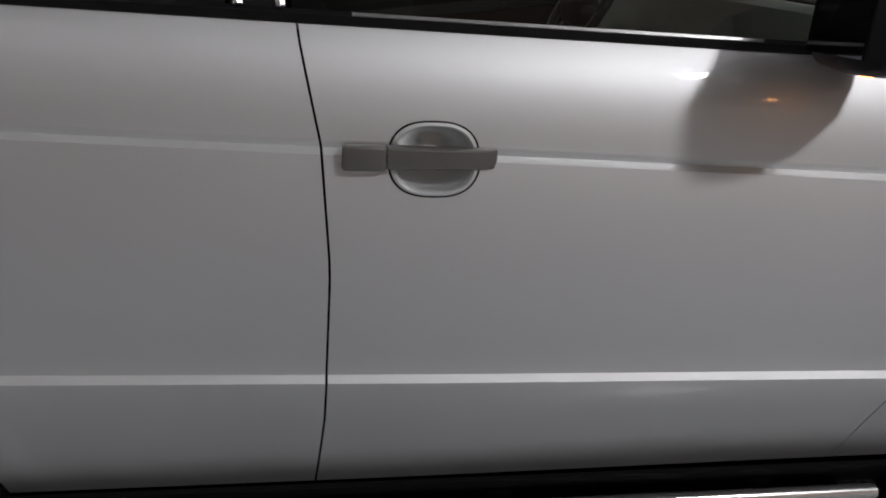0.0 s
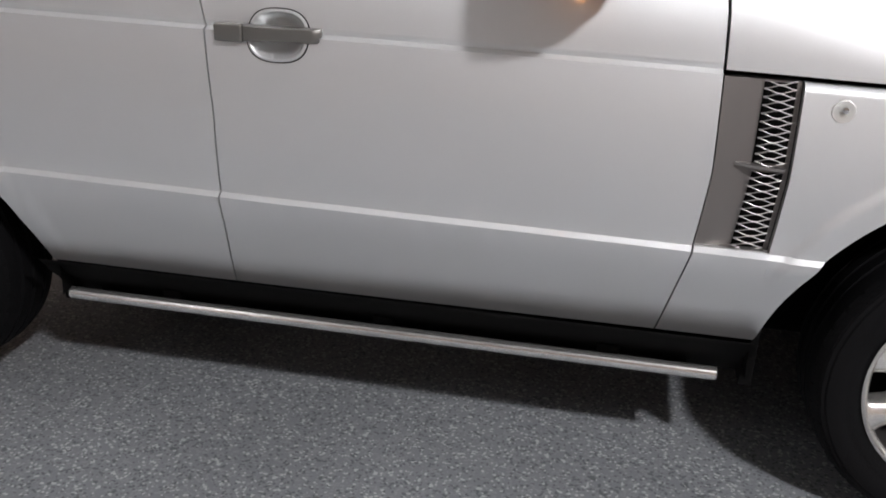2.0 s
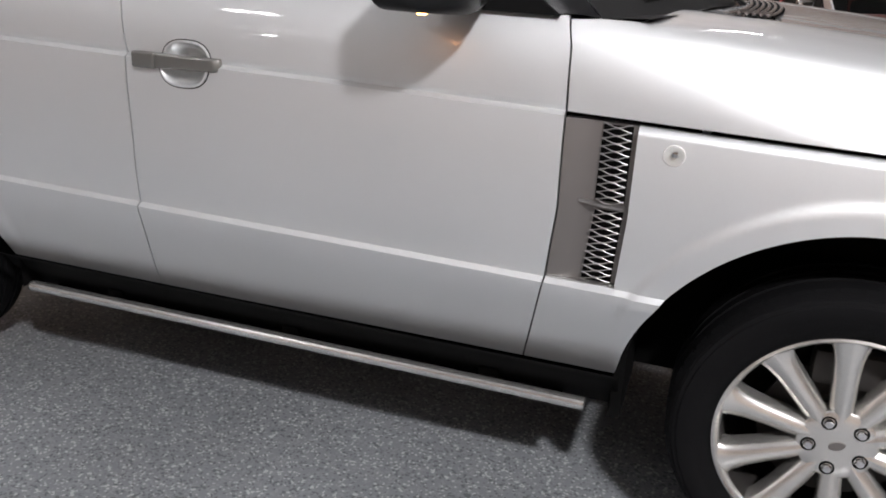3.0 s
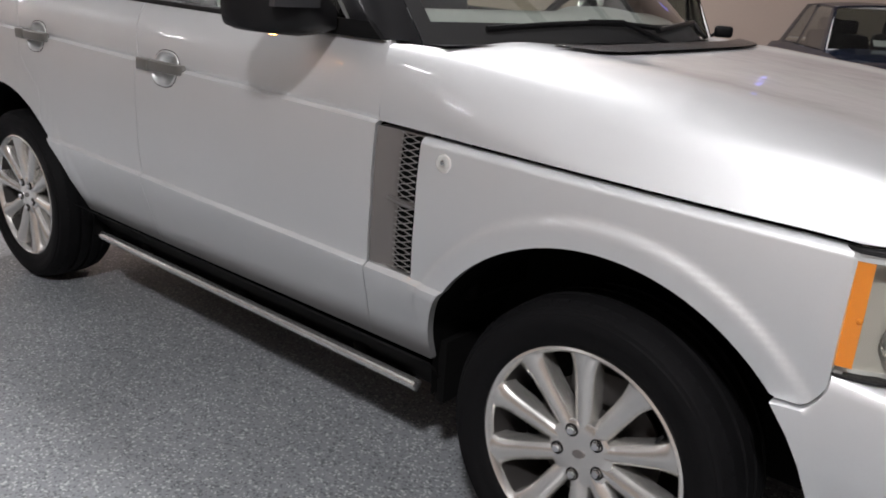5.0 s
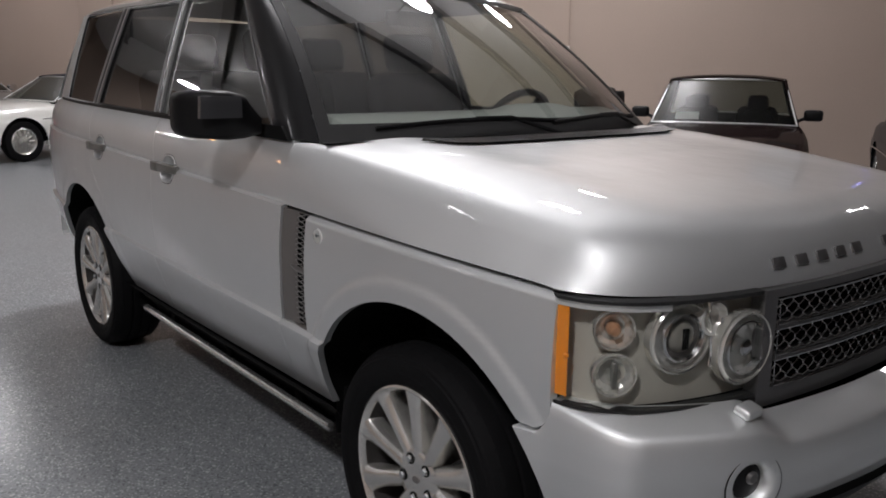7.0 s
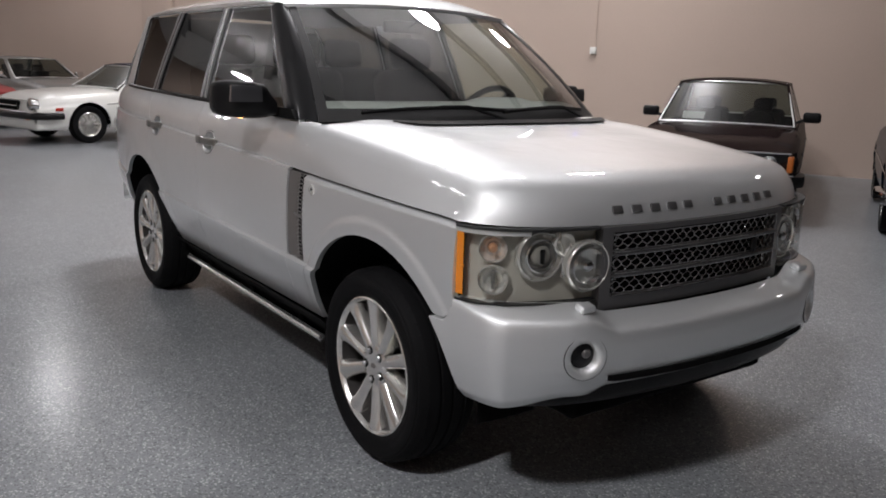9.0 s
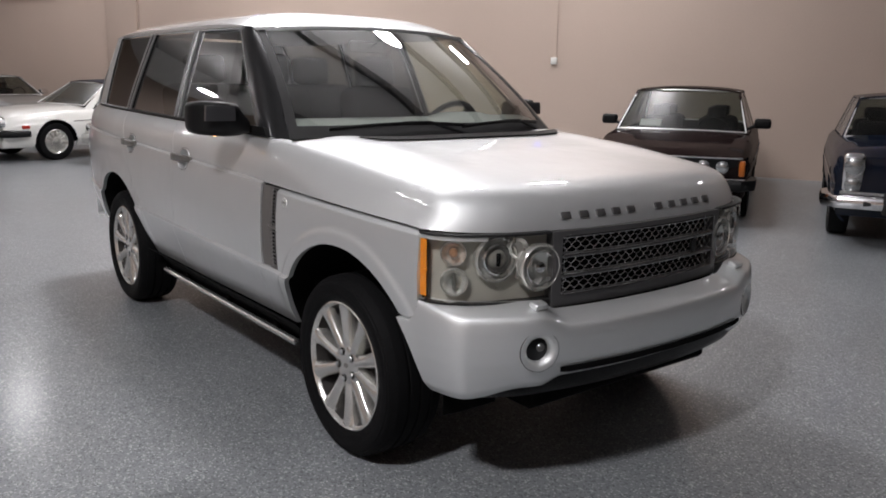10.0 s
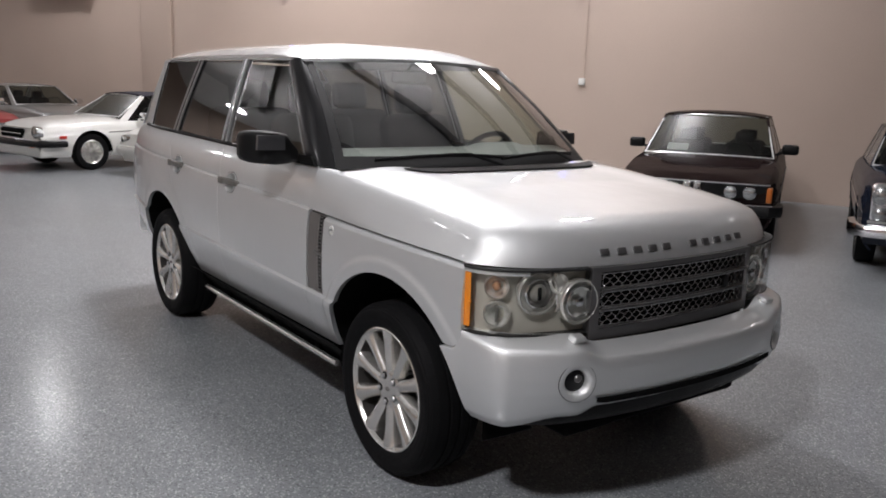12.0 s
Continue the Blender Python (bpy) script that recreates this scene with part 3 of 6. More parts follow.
def door_handle(door, side, hx, hz):
    y = lambda x, z: side * wide(x, z)
    def rings(stages):
        out = []
        for f, d in stages:
            row = []
            for i in range(41):
                x, z = cup_at(hx, hz, f, 2 * math.pi * i / 40)
                row.append((x, y(x, z) + side * d, z))
            out.append(row)
        return out

    bm = bmesh.new()
    add_grid(bm, rings(((1.13, 0.0008), (1.11, 0.0032), (1.04, 0.0040), (0.98, 0.001), (0.94, -0.008), (0.86, -0.022), (0.70, -0.031), (0.4, -0.034), (0.0, -0.035))))
    part("handle_cup", bm, M_PAINT, door, "hollow silver cup behind the handle")
    bm = bmesh.new()
    add_grid(bm, rings(((1.175, 0.0002), (1.17, 0.0009), (1.13, 0.0010))))
    part("cup_gap", bm, M_GAP, door)
    # bar
    bm = bmesh.new()
    rows = []
    for t in steps(18):
        x = hx - 0.054 + 0.178 * t
        h = 0.0185 - 0.002 * t
        lift = 0.0165 + 0.006 * math.sin(math.pi * t) - 0.008 * smooth((t - 0.93) / 0.07)
        c = hz + 0.0
        row = []
        for dz, dy in ((-1, -0.004), (-1, 0.2), (-0.93, 0.8), (-0.8, 0.94), (0, 1.0), (0.8, 0.94), (0.93, 0.8), (1, 0.2), (1, -0.004)):
            row.append((x, y(x, c) + side * (lift * dy if dy >= 0 else dy), c + h * dz))
        rows.append(row)
    add_grid(bm, rows)
    for end in (rows[0], rows[-1]):
        bm.faces.new([bm.verts.new(p) for p in end])
    part("handle_bar", bm, M_TITAN, door, "grey metallic pull handle")
    bm = bmesh.new()
    box(bm, (hx - 0.0905, y(hx - 0.09, hz) + side * 0.007, hz), (0.069, 0.022, 0.041), 0.006, 3)
    part("lock_cover", bm, M_TITAN, door, "grey metallic lock cover")


def greenhouse(x, z):
    """Half width of the glass above the belt line."""
    t = max(0.0, (z - 1.27) / 0.52)
    taper = 0.05 * max(0.0, (-1.2 - x) / 1.0) ** 2
    return 0.882 - 0.185 * t ** 1.12 - taper


ROOF_Z = 1.788


def edge_trim(pillar, side, edges):
    """Thin bright door-frame lines up both edges of a pillar."""
    for low_x, high_x in edges:
        bm = bmesh.new()
        tube(bm, [(mix(low_x, high_x, t), side * (greenhouse(mix(low_x, high_x, t), mix(1.30, 1.782, t)) + 0.005), mix(1.30, 1.782, t)) for t in steps(8)], 0.008, 6)
        part("frame_edge", bm, M_FRAMEEDGE, pillar, "bright door-frame edge")


def windows(e, side):
    g = lambda x, z: (x, side * greenhouse(x, z), z)
    gi = lambda d: (lambda x, z: (x, side * (greenhouse(x, z) - d), z))
    sets = [("front_window", M_GLASS, [(-0.43, 1.283), (0.60, 1.27), (0.02, 1.765), (-0.50, 1.772)]),
            ("rear_window", M_TINT, [(-1.33, 1.292), (-0.53, 1.285), (-0.59, 1.772), (-1.27, 1.775)]),
            ("quarter_window", M_TINT, [(-2.02, 1.30), (-1.43, 1.292), (-1.37, 1.775), (-2.17, 1.765)])]
    for name, material, c in sets:
        cx, cz = sum(p[0] for p in c) / 4, sum(p[1] for p in c) / 4
        grow = lambda d: [(p[0] + math.copysign(d, p[0] - cx), p[1] + math.copysign(d, p[1] - cz)) for p in c]
        bm = bmesh.new()
        quad_sheet(bm, c, gi(0.006), 8, 8)
        hem(bm, (0, -side * 0.004, 0))
        w = part(name, bm, material, e)
        bm = bmesh.new()
        ring_sheet(bm, grow(0.016), grow(-0.008), g, 8)
        hem(bm, (0, -side * 0.02, 0))
        part("window_frame", bm, M_PILLAR if name == "front_window" else M_RUBBER, w)
    bm = bmesh.new()
    quad_sheet(bm, [(-0.512, 1.28), (-0.448, 1.28), (-0.518, 1.785), (-0.572, 1.785)], gi(-0.004), 3, 8)
    hem(bm, (0, -side * 0.02, 0))
    centre = part("centre_pillar", bm, M_GLOSSBLACK, e, "gloss black pillar between bright door frames")
    edge_trim(centre, side, [(-0.512, -0.572), (-0.448, -0.518)])
    bm = bmesh.new()
    quad_sheet(bm, [(-1.412, 1.285), (-1.348, 1.285), (-1.288, 1.785), (-1.352, 1.785)], gi(-0.004), 3, 8)
    hem(bm, (0, -side * 0.02, 0))
    back = part("rear_pillar", bm, M_GLOSSBLACK, e, "gloss black pillar between bright door frames")
    edge_trim(back, side, [(-1.412, -1.352), (-1.348, -1.288)])
    bm = bmesh.new()
    quad_sheet(bm, [(-2.25, 1.29), (-2.036, 1.29), (-2.188, 1.785), (-2.30, 1.785)], gi(-0.004), 4, 8)
    hem(bm, (0, -side * 0.03, 0))
    part("tail_pillar", bm, M_PAINT, e)
    # belt moulding and bright roof channel
    bm = bmesh.new()
    rows = []
    for dz, dw in ((0.0, -0.012), (0.002, 0.004), (0.016, 0.004), (0.022, -0.010)):
        rows.append([(x, side * (wide(x, belt(x)) - 0.002 + dw), belt(x) - 0.001 + dz) for x in [-2.15 + k * 0.14 for k in range(21)]])
    add_grid(bm, rows)
    part("belt_moulding", bm, M_BLACK, e)
    bm = bmesh.new()
    tube(bm, [(x, side * (wide(x, belt(x)) - 0.004), belt(x) + 0.0165) for x in np.linspace(-0.34, 0.36, 8)], 0.0055, 6)
    part("belt_trim", bm, M_PILLAR, e, "satin bright strip below the front window")
    bm = bmesh.new()
    tube(bm, [(x, side * (greenhouse(x, 1.785) + 0.004), 1.784 - 0.012 * smooth((x + 0.1) / 0.35)) for x in [-2.1 + k * 0.1 for k in range(23)]], 0.009, 6)
    part("roof_channel", bm, M_BAR, e, "bright trim along the window tops")


def screen_point(u, v):
    """Windscreen: u across from -1 to 1, v up from 0 to 1."""
    bow = 1 - u * u
    base = Vector((0.795 + 0.265 * bow, 0.822 * u, 1.262 + 0.012 * bow))
    top = Vector((0.145 + 0.145 * bow, 0.662 * u, 1.778 + 0.020 * bow))
    p = base.lerp(top, v)
    p.x += 0.03 * math.sin(math.pi * v)
    p.z += 0.012 * math.sin(math.pi * v)
    return p


def front_glass(e):
    bm = bmesh.new()
    add_grid(bm, [[screen_point(mix(-0.965, 0.965, i / 20), mix(0.01, 0.985, j / 12)) for i in range(21)] for j in range(13)])
    hem(bm, (-0.004, 0, -0.004))
    ws = part("windscreen", bm, M_SCREEN, e, "raked windscreen with reflections of the hall")
    bm = bmesh.new()
    for u0, u1, v0, v1 in ((-1, 1, 0.986, 1.01), (-1, 1, -0.02, 0.088)):
        add_grid(bm, [[screen_point(mix(u0, u1, i / 20), v) + Vector((0.001, 0, 0.002)) for i in range(21)] for v in (v0, v1)])
    for u0, u1 in ((-1.0, -0.95), (0.95, 1.0)):
        add_grid(bm, [[screen_point(u, mix(-0.02, 1.01, j / 12)) + Vector((0.001, 0, 0.002)) for j in range(13)] for u in (u0, u1)])
    part("screen_seal", bm, M_RUBBER, ws)
    for s in (-1, 1):
        bm = bmesh.new()
        rows = []
        for j in range(15):
            v = j / 14
            a = screen_point(s * 1.0, v * 1.01 - 0.012)
            c = Vector((mix(0.625, 0.035, v), s * greenhouse(0.3, mix(1.262, 1.785, v)), mix(1.262, 1.785, v)))
            m = (a + c) / 2 + Vector((0.022, s * 0.018, 0.008))
            rows.append([a, a.lerp(m, 0.5) + Vector((0.008, s * 0.005, 0.003)), m, m.lerp(c, 0.55) + Vector((0.004, s * 0.010, 0.0)), c])
        add_grid(bm, rows)
        part("front_pillar", bm, M_GLOSSBLACK, e, "black windscreen pillar")
    # wipers
    for y0, y1, v1 in ((-0.66, 0.02, 0.078), (0.0, 0.66, 0.074)):
        bm = bmesh.new()
        pts = [screen_point(mix(y0, y1, t) / 0.82, 0.045 + (v1 - 0.045) * math.sin(math.pi * t * 0.9)) + Vector((0.012, 0, 0.012)) for t in steps(10)]
        tube(bm, pts, 0.009, 6)
        tube(bm, [screen_point(y1 / 0.84, -0.02) + Vector((0.02, 0, 0.004)), pts[7] + Vector((0.004, 0, 0.006)), pts[5] + Vector((0, 0, 0.004))], 0.008, 6)
        part("wiper", bm, M_BLACK, e, "black wiper resting on the glass")
    # cowl with black slats
    bm = bmesh.new()
    rows = []
    for f, dz in ((0.0, 0.0), (0.5, 0.005), (1.0, 0.009)):
        row = []
        for i in range(25):
            u = mix(-1, 1, i / 24)
            p = screen_point(u, 0.0)
            lip = max(p.x + 0.016, 0.90 + 0.15 * (1 - min(1.0, (p.y / 0.86) ** 2)))
            row.append((mix(p.x, lip, f), p.y * (1 + 0.05 * f), p.z + dz - 0.004))
        rows.append(row)
    add_grid(bm, rows)
    part("cowl", bm, M_BLACK, e, "black plastic cowl below the windscreen")


HOOD_FRONT = spline([(0, 2.205), (0.25, 2.200), (0.45, 2.178), (0.62, 2.138), (0.74, 2.088), (0.82, 2.035), (0.865, 1.985), (0.896, 1.935)], 10)


def hood_front(y):
    ys, xs = [p[0] for p in HOOD_FRONT], [p[1] for p in HOOD_FRONT]
    return float(np.interp(abs(y), ys, xs))


def hood_top(x):
    return float(np.interp(x, [0.80, 0.95, 1.2, 1.5, 1.8, 2.0, 2.25], [1.266, 1.264, 1.250, 1.224, 1.189, 1.162, 1.125]))


def round_off(d, n):
    """Rises from 0 at an edge to 1 at the distance 1, as a rounded corner does."""
    q = 1 - max(0.0, min(1.0, d))
    return max(0.0, 1 - q ** n) ** (1 / n)


SHOULDER = spline([(-0.02, -0.26, 0), (0.0, 0.0, 0), (0.022, 0.27, 0), (0.045, 0.545, 0), (0.066, 0.75, 0), (0.10, 0.875, 0), (0.16, 0.955, 0), (0.24, 0.99, 0), (0.36, 1.0, 0), (1.2, 1.0, 0)], 6)
SHOULDER_D, SHOULDER_F = [p.x for p in SHOULDER], [p.y for p in SHOULDER]


def shoulder(d):
    """Share of the hood's height at the distance d in from its side edge: a flat chamfer, a crest, then the nearly level top."""
    return float(np.interp(d, SHOULDER_D, SHOULDER_F))


NOSE = spline([(-0.01, -0.22, 0), (0.0, 0.0, 0), (0.01, 0.23, 0), (0.03, 0.53, 0), (0.06, 0.78, 0), (0.09, 0.905, 0), (0.13, 0.97, 0), (0.20, 1.0, 0), (0.4, 1.0, 0), (2.0, 1.0, 0)], 6)
NOSE_D, NOSE_F = [p.x for p in NOSE], [p.y for p in NOSE]


def nose(d):
    """Share of the hood's height at the distance d behind its front lip."""
    return float(np.interp(d, NOSE_D, NOSE_F))


def hood_point(s, t):
    """Hood skin: s across from -1 to 1, t from the rear edge (0) to the front lip (1)."""
    a = abs(s)
    sg = 1 if s >= 0 else -1
    fy = a * 0.8 / 0.66 if a < 0.66 else 0.8 + 0.2 * math.sin((a - 0.66) / 0.34 * math.pi / 2)
    x, z = 1.2, 1.2
    for _ in range(6):
        w = mix(wide(min(x, 1.935), crease_high(min(x, 1.935)) + 0.004), 0.8955, smooth((x - 1.75) / 0.18))
        y = min(fy * w, 0.8955) if x > 1.9 else fy * w
        bow = 0.15 * (1 - min(1.0, (y / 0.86) ** 2))
        rear = mix(seam_front(z) + 0.004, 0.885 + bow, smooth((0.880 - y) / 0.03))
        front = hood_front(min(y, 0.8955))
        x = mix(rear, front, t)
        base = crease_high(x) + 0.009
        ridge = 0.008 * math.exp(-((y - 0.62) / 0.11) ** 2) * smooth((2.02 - x) / 0.4)
        top = hood_top(x) + ridge + 0.014 * (1 - (y / 0.8) ** 2)
        z = base + (top - base) * mix(round_off((w - y) / 0.085, 2.3), shoulder(w - y), smooth((x - 0.70) / 0.75)) * nose(front - x)
    return Vector((x, sg * y, z))


def hood(e):
    bm = bmesh.new()
    ss = [mix(-1, 1, i / 80) for i in range(81)]
    ts = [i / 30 * 0.8 for i in range(30)] + [0.8 + 0.2 * (1 - (1 - k / 16) ** 1.6) for k in range(17)]
    add_grid(bm, [[hood_point(s, t) for s in ss] for t in ts])
    hem(bm, lambda co: Vector((co.x - (0.03 if co.x > 1.93 else 0.0), co.y * 0.965, co.z - 0.004)))
    h = part("hood", bm, M_PAINT, e, "silver clamshell hood with soft raised edges")
    def on_hood(x, y, lift):
        a = abs(y) / (0.80 * wide(x, crease_high(x) + 0.004)) * 0.66
        bow = 0.15 * (1 - min(1.0, (y / 0.86) ** 2))
        t = (x - 0.885 - bow) / (hood_front(y) - 0.885 - bow)
        q = hood_point(math.copysign(a, y), t)
        return Vector((q.x, q.y, q.z + lift))

    bm = bmesh.new()
    add_grid(bm, [[on_hood(mix(1.105, 1.205, j / 4) - 0.045 * (u * u), u * mix(0.62, 0.545, j / 4), 0.005) for u in np.linspace(-1, 1, 17)] for j in range(5)])
    louvre = part("hood_louvre", bm, M_GAP, h, "dark slatted louvre at the hood's rear edge")
    for k in range(6):
        bm = bmesh.new()
        f = (k + 0.4) / 6
        tube(bm, [on_hood(mix(1.105, 1.205, f) - 0.045 * (u * u), u * mix(0.615, 0.54, f), 0.008) for u in np.linspace(-1, 1, 13)], 0.0048, 5)
        part("slat", bm, M_DARKMESH, louvre)
    # ten plain dark bars stand for the lettering on the nose
    for k in range(11):
        if k == 5:
            continue
        y = mix(-0.415, 0.415, k / 10)
        a = abs(y) / (0.80 * 0.8955) * 0.66
        best = min((hood_point(math.copysign(a, y), 0.9 + 0.1 * q / 80) for q in range(81)), key=lambda v: abs(v.z - 1.066))
        lo_, hi_ = [min((hood_point(math.copysign(a, y), 0.9 + 0.1 * q / 80) for q in range(81)), key=lambda v: abs(v.z - zz)) for zz in (1.052, 1.080)]
        d = hi_ - lo_
        bm = bmesh.new()
        slope = math.degrees(math.atan2(d.x, d.z))
        box(bm, best + Vector((0.003, 0, 0.001)), (0.008, 0.044, 0.027), 0.003, 2, pose(0, 0, 0, 0, slope, math.degrees(math.atan2(0.11 * y, 0.5))))
        part("badge_bar", bm, M_GRILLE, h, "plain dark lettering bar")


LAMP_LINE = spline([(1.905, 0.905), (1.955, 0.900), (2.015, 0.878), (2.075, 0.828), (2.118, 0.760), (2.150, 0.680), (2.182, 0.560), (2.203, 0.420), (2.222, 0.22), (2.228, 0.0)], 10)
BUMP_LINE = spline([(1.845, 0.936), (1.93, 0.914), (2.02, 0.902), (2.085, 0.887), (2.132, 0.862), (2.168, 0.818), (2.228, 0.722), (2.275, 0.62), (2.315, 0.45), (2.343, 0.22), (2.350, 0.0)], 10)


def along(line, y):
    """Place and outward direction on a plan line at the half width y."""
    ys, xs = [-p[1] for p in line], [p[0] for p in line]
    x = float(np.interp(-abs(y), ys, xs))
    e = 0.004
    xa, xb = float(np.interp(-abs(y) - e, ys, xs)), float(np.interp(-abs(y) + e, ys, xs))
    n = Vector((2 * e, (xb - xa), 0)).normalized()
    if y < 0:
        n.y = -n.y
    return Vector((x, y, 0)), n


def whole(line, cut=0):
    half = [Vector((p[0], -p[1], 0)) for p in line[cut:]]
    return half + [Vector((p.x, -p.y, 0)) for p in half[-2::-1]]


def normals(pts):
    out = []
    for i, p in enumerate(pts):
        a, b = pts[max(0, i - 1)], pts[min(len(pts) - 1, i + 1)]
        d = (b - a).normalized()
        out.append(Vector((d.y, -d.x, 0)))
    return out


def bumper(e):
    pts = whole(BUMP_LINE)
    nn = normals(pts)
    line_x, line_y = [p[0] for p in BUMP_LINE], [p[1] for p in BUMP_LINE]
    rows = []
    prof = [(-0.10, 0.779), (-0.055, 0.763), (-0.018, 0.745), (-0.007, 0.7385), (-0.002, 0.731), (0.002, 0.718), (0.006, 0.69), (0.007, 0.63), (0.003, 0.575), (-0.008, 0.53), (-0.022, 0.495), (-0.045, 0.470), (-0.08, 0.463)]
    for o, z in prof:
        row = []
        for p, n in zip(pts, nn):
            mid = smooth((0.62 - abs(p.y)) / 0.12)
            zz = z - 0.042 * mid * smooth((z - 0.55) / 0.2)
            zz += 0.030 * smooth((0.60 - abs(p.y)) / 0.1) * smooth((0.56 - z) / 0.08)
            zz = min(0.776, zz + 0.034 * max(0.0, min(1.0, (2.13 - p.x) / 0.2)) * smooth((z - 0.69) / 0.04))
            q = p + n * o
            if p.x < 1.9:
                q.x = max(q.x, p.x)
            zz = min(zz, 0.692 + 0.05 * max(0.0, (p.x - 1.895) / 0.043) ** 2 if p.x < 1.936 else 0.80)
            zz -= 0.04 * smooth((abs(p.y) - 0.66) / 0.2) * smooth((0.60 - z) / 0.14)
            rim_x = AXF + math.sqrt(max(0.0, ARCH ** 2 - (zz - HUB) ** 2)) + 0.012 * smooth((0.5 - zz) / 0.1)
            if q.x < rim_x:
                q.x, q.y = rim_x, math.copysign(float(np.interp(rim_x, line_x, line_y)) + o, q.y)
            row.append((q.x, q.y, zz))
        rows.append(row)
    bm = bmesh.new()
    fine = []
    for r0, r1 in zip(rows, rows[1:]):
        n = max(1, int(abs(r0[0][2] - r1[0][2]) / 0.009))
        fine += [[Vector(p).lerp(Vector(q), i / n) for p, q in zip(r0, r1)] for i in range(n)]
    add_grid(bm, fine + [rows[-1]])
    # round openings for the fog lamps
    gone = []
    for f in bm.faces:
        for s in (-1, 1):
            p, n = along(BUMP_LINE, s * 0.624)
            d = f.calc_center_median() - Vector((p.x, p.y, 0.618))
            if (d - n * d.dot(n)).length < 0.0645 and abs(d.dot(n)) < 0.1:
                gone.append(f)
    bmesh.ops.delete(bm, geom=gone, context="FACES")
    b = part("front_bumper", bm, M_PAINT, e, "silver wrap-round front bumper")
    # black lower valance, set back
    bm = bmesh.new()
    rows = []
    for o, z in ((-0.05, 0.50), (-0.055, 0.46), (-0.075, 0.43), (-0.16, 0.39), (-0.28, 0.36)):
        rows.append([(p + n * o)[:2] + (z,) for p, n in zip(pts, nn) if abs(p.y) < 0.80])
    add_grid(bm, rows)
    part("lower_valance", bm, M_BLACK, b, "black lower intake and valance")
    # black band on the skin for the slot's shade above a thin silver lip
    bm = bmesh.new()
    rows = []
    for o, z, c in ((0.001, 0.553, 0.0), (0.0035, 0.551, 0.0), (0.0035, 0.530, 0.25), (0.001, 0.528, 0.25)):
        rows.append([(p + n * (o + 0.002))[:2] + (mix(z, 0.552, c * smooth((abs(p.y) - 0.50) / 0.05)),) for p, n in zip(pts, nn) if abs(p.y) < 0.55])
    add_grid(bm, rows)
    part("intake_slot", bm, M_GAP, b, "black band drawn for the narrow air slot")
    # black block added for the dark slit at the far corner
    p, n = along(BUMP_LINE, 0.885)
    bm = bmesh.new()
    box(bm, (p.x, p.y, 0.655), (0.022, 0.05, 0.075), 0.004, 2, n.to_track_quat("X", "Z").to_matrix().to_4x4())
    part("far_corner_slit", bm, M_BLACK, b)
    for s in (-1, 1):
        p, n = along(BUMP_LINE, s * 0.624)
        m = Matrix.Translation((p.x, p.y, 0.618)) @ n.to_track_quat("Z", "Y").to_matrix().to_4x4()
        bm = bmesh.new()
        revolve(bm, [(0.074, 0.003), (0.072, 0.0045), (0.062, 0.004), (0.054, 0.0), (0.046, -0.008), (0.042, -0.034)], 28, m)
        fog = part("fog_lamp", bm, M_PAINT, b, "round fog lamp in a silver ring")
        bm = bmesh.new()
        revolve(bm, [(0.0738, 0.0042), (0.0750, 0.0044), (0.0758, 0.001)], 28, m)
        part("ring_joint", bm, M_GAP, fog)
        bm = bmesh.new()
        revolve(bm, [(0.0, -0.020), (0.03, -0.022), (0.043, -0.026)], 24, m)
        part("fog_glass", bm, M_GLOSSBLACK, fog)
        bm = bmesh.new()
        revolve(bm, [(0.0, -0.010), (0.010, -0.011), (0.016, -0.018)], 20, m @ Matrix.Translation((0.012, 0.008, 0)))
        part("fog_bulb", bm, M_GRILLE, fog)
        p, n = along(BUMP_LINE, s * 0.61)
        q = p - n * 0.055
        bm = bmesh.new()
        box(bm, (q.x + 0.004, q.y, 0.770), (0.044, 0.060, 0.024), 0.009, 3, pose(0, 0, 0, 0, 16))
        part("washer_nozzle", bm, M_PAINT, b, "small silver lamp washer cover")


def strip(bm, line, y0, y1, z0, z1, off, n=24, nz=4, span=(0.0, 9.0)):
    """A sheet that follows a plan line between two half widths, off metres in front of it."""
    rows = []
    ys = np.linspace(0, 1, n + 1)
    full = whole(line)
    fn = normals(full)
    keep = [(p, m) for p, m in zip(full, fn) if min(y0, y1) - 1e-6 <= p.y <= max(y0, y1) + 1e-6 and span[0] <= p.x <= span[1]]
    for j in range(nz + 1):
        t = j / nz
        rows.append([((p + m * off).x, (p + m * off).y, mix(z0, z1, t)) for p, m in keep])
    add_grid(bm, rows)


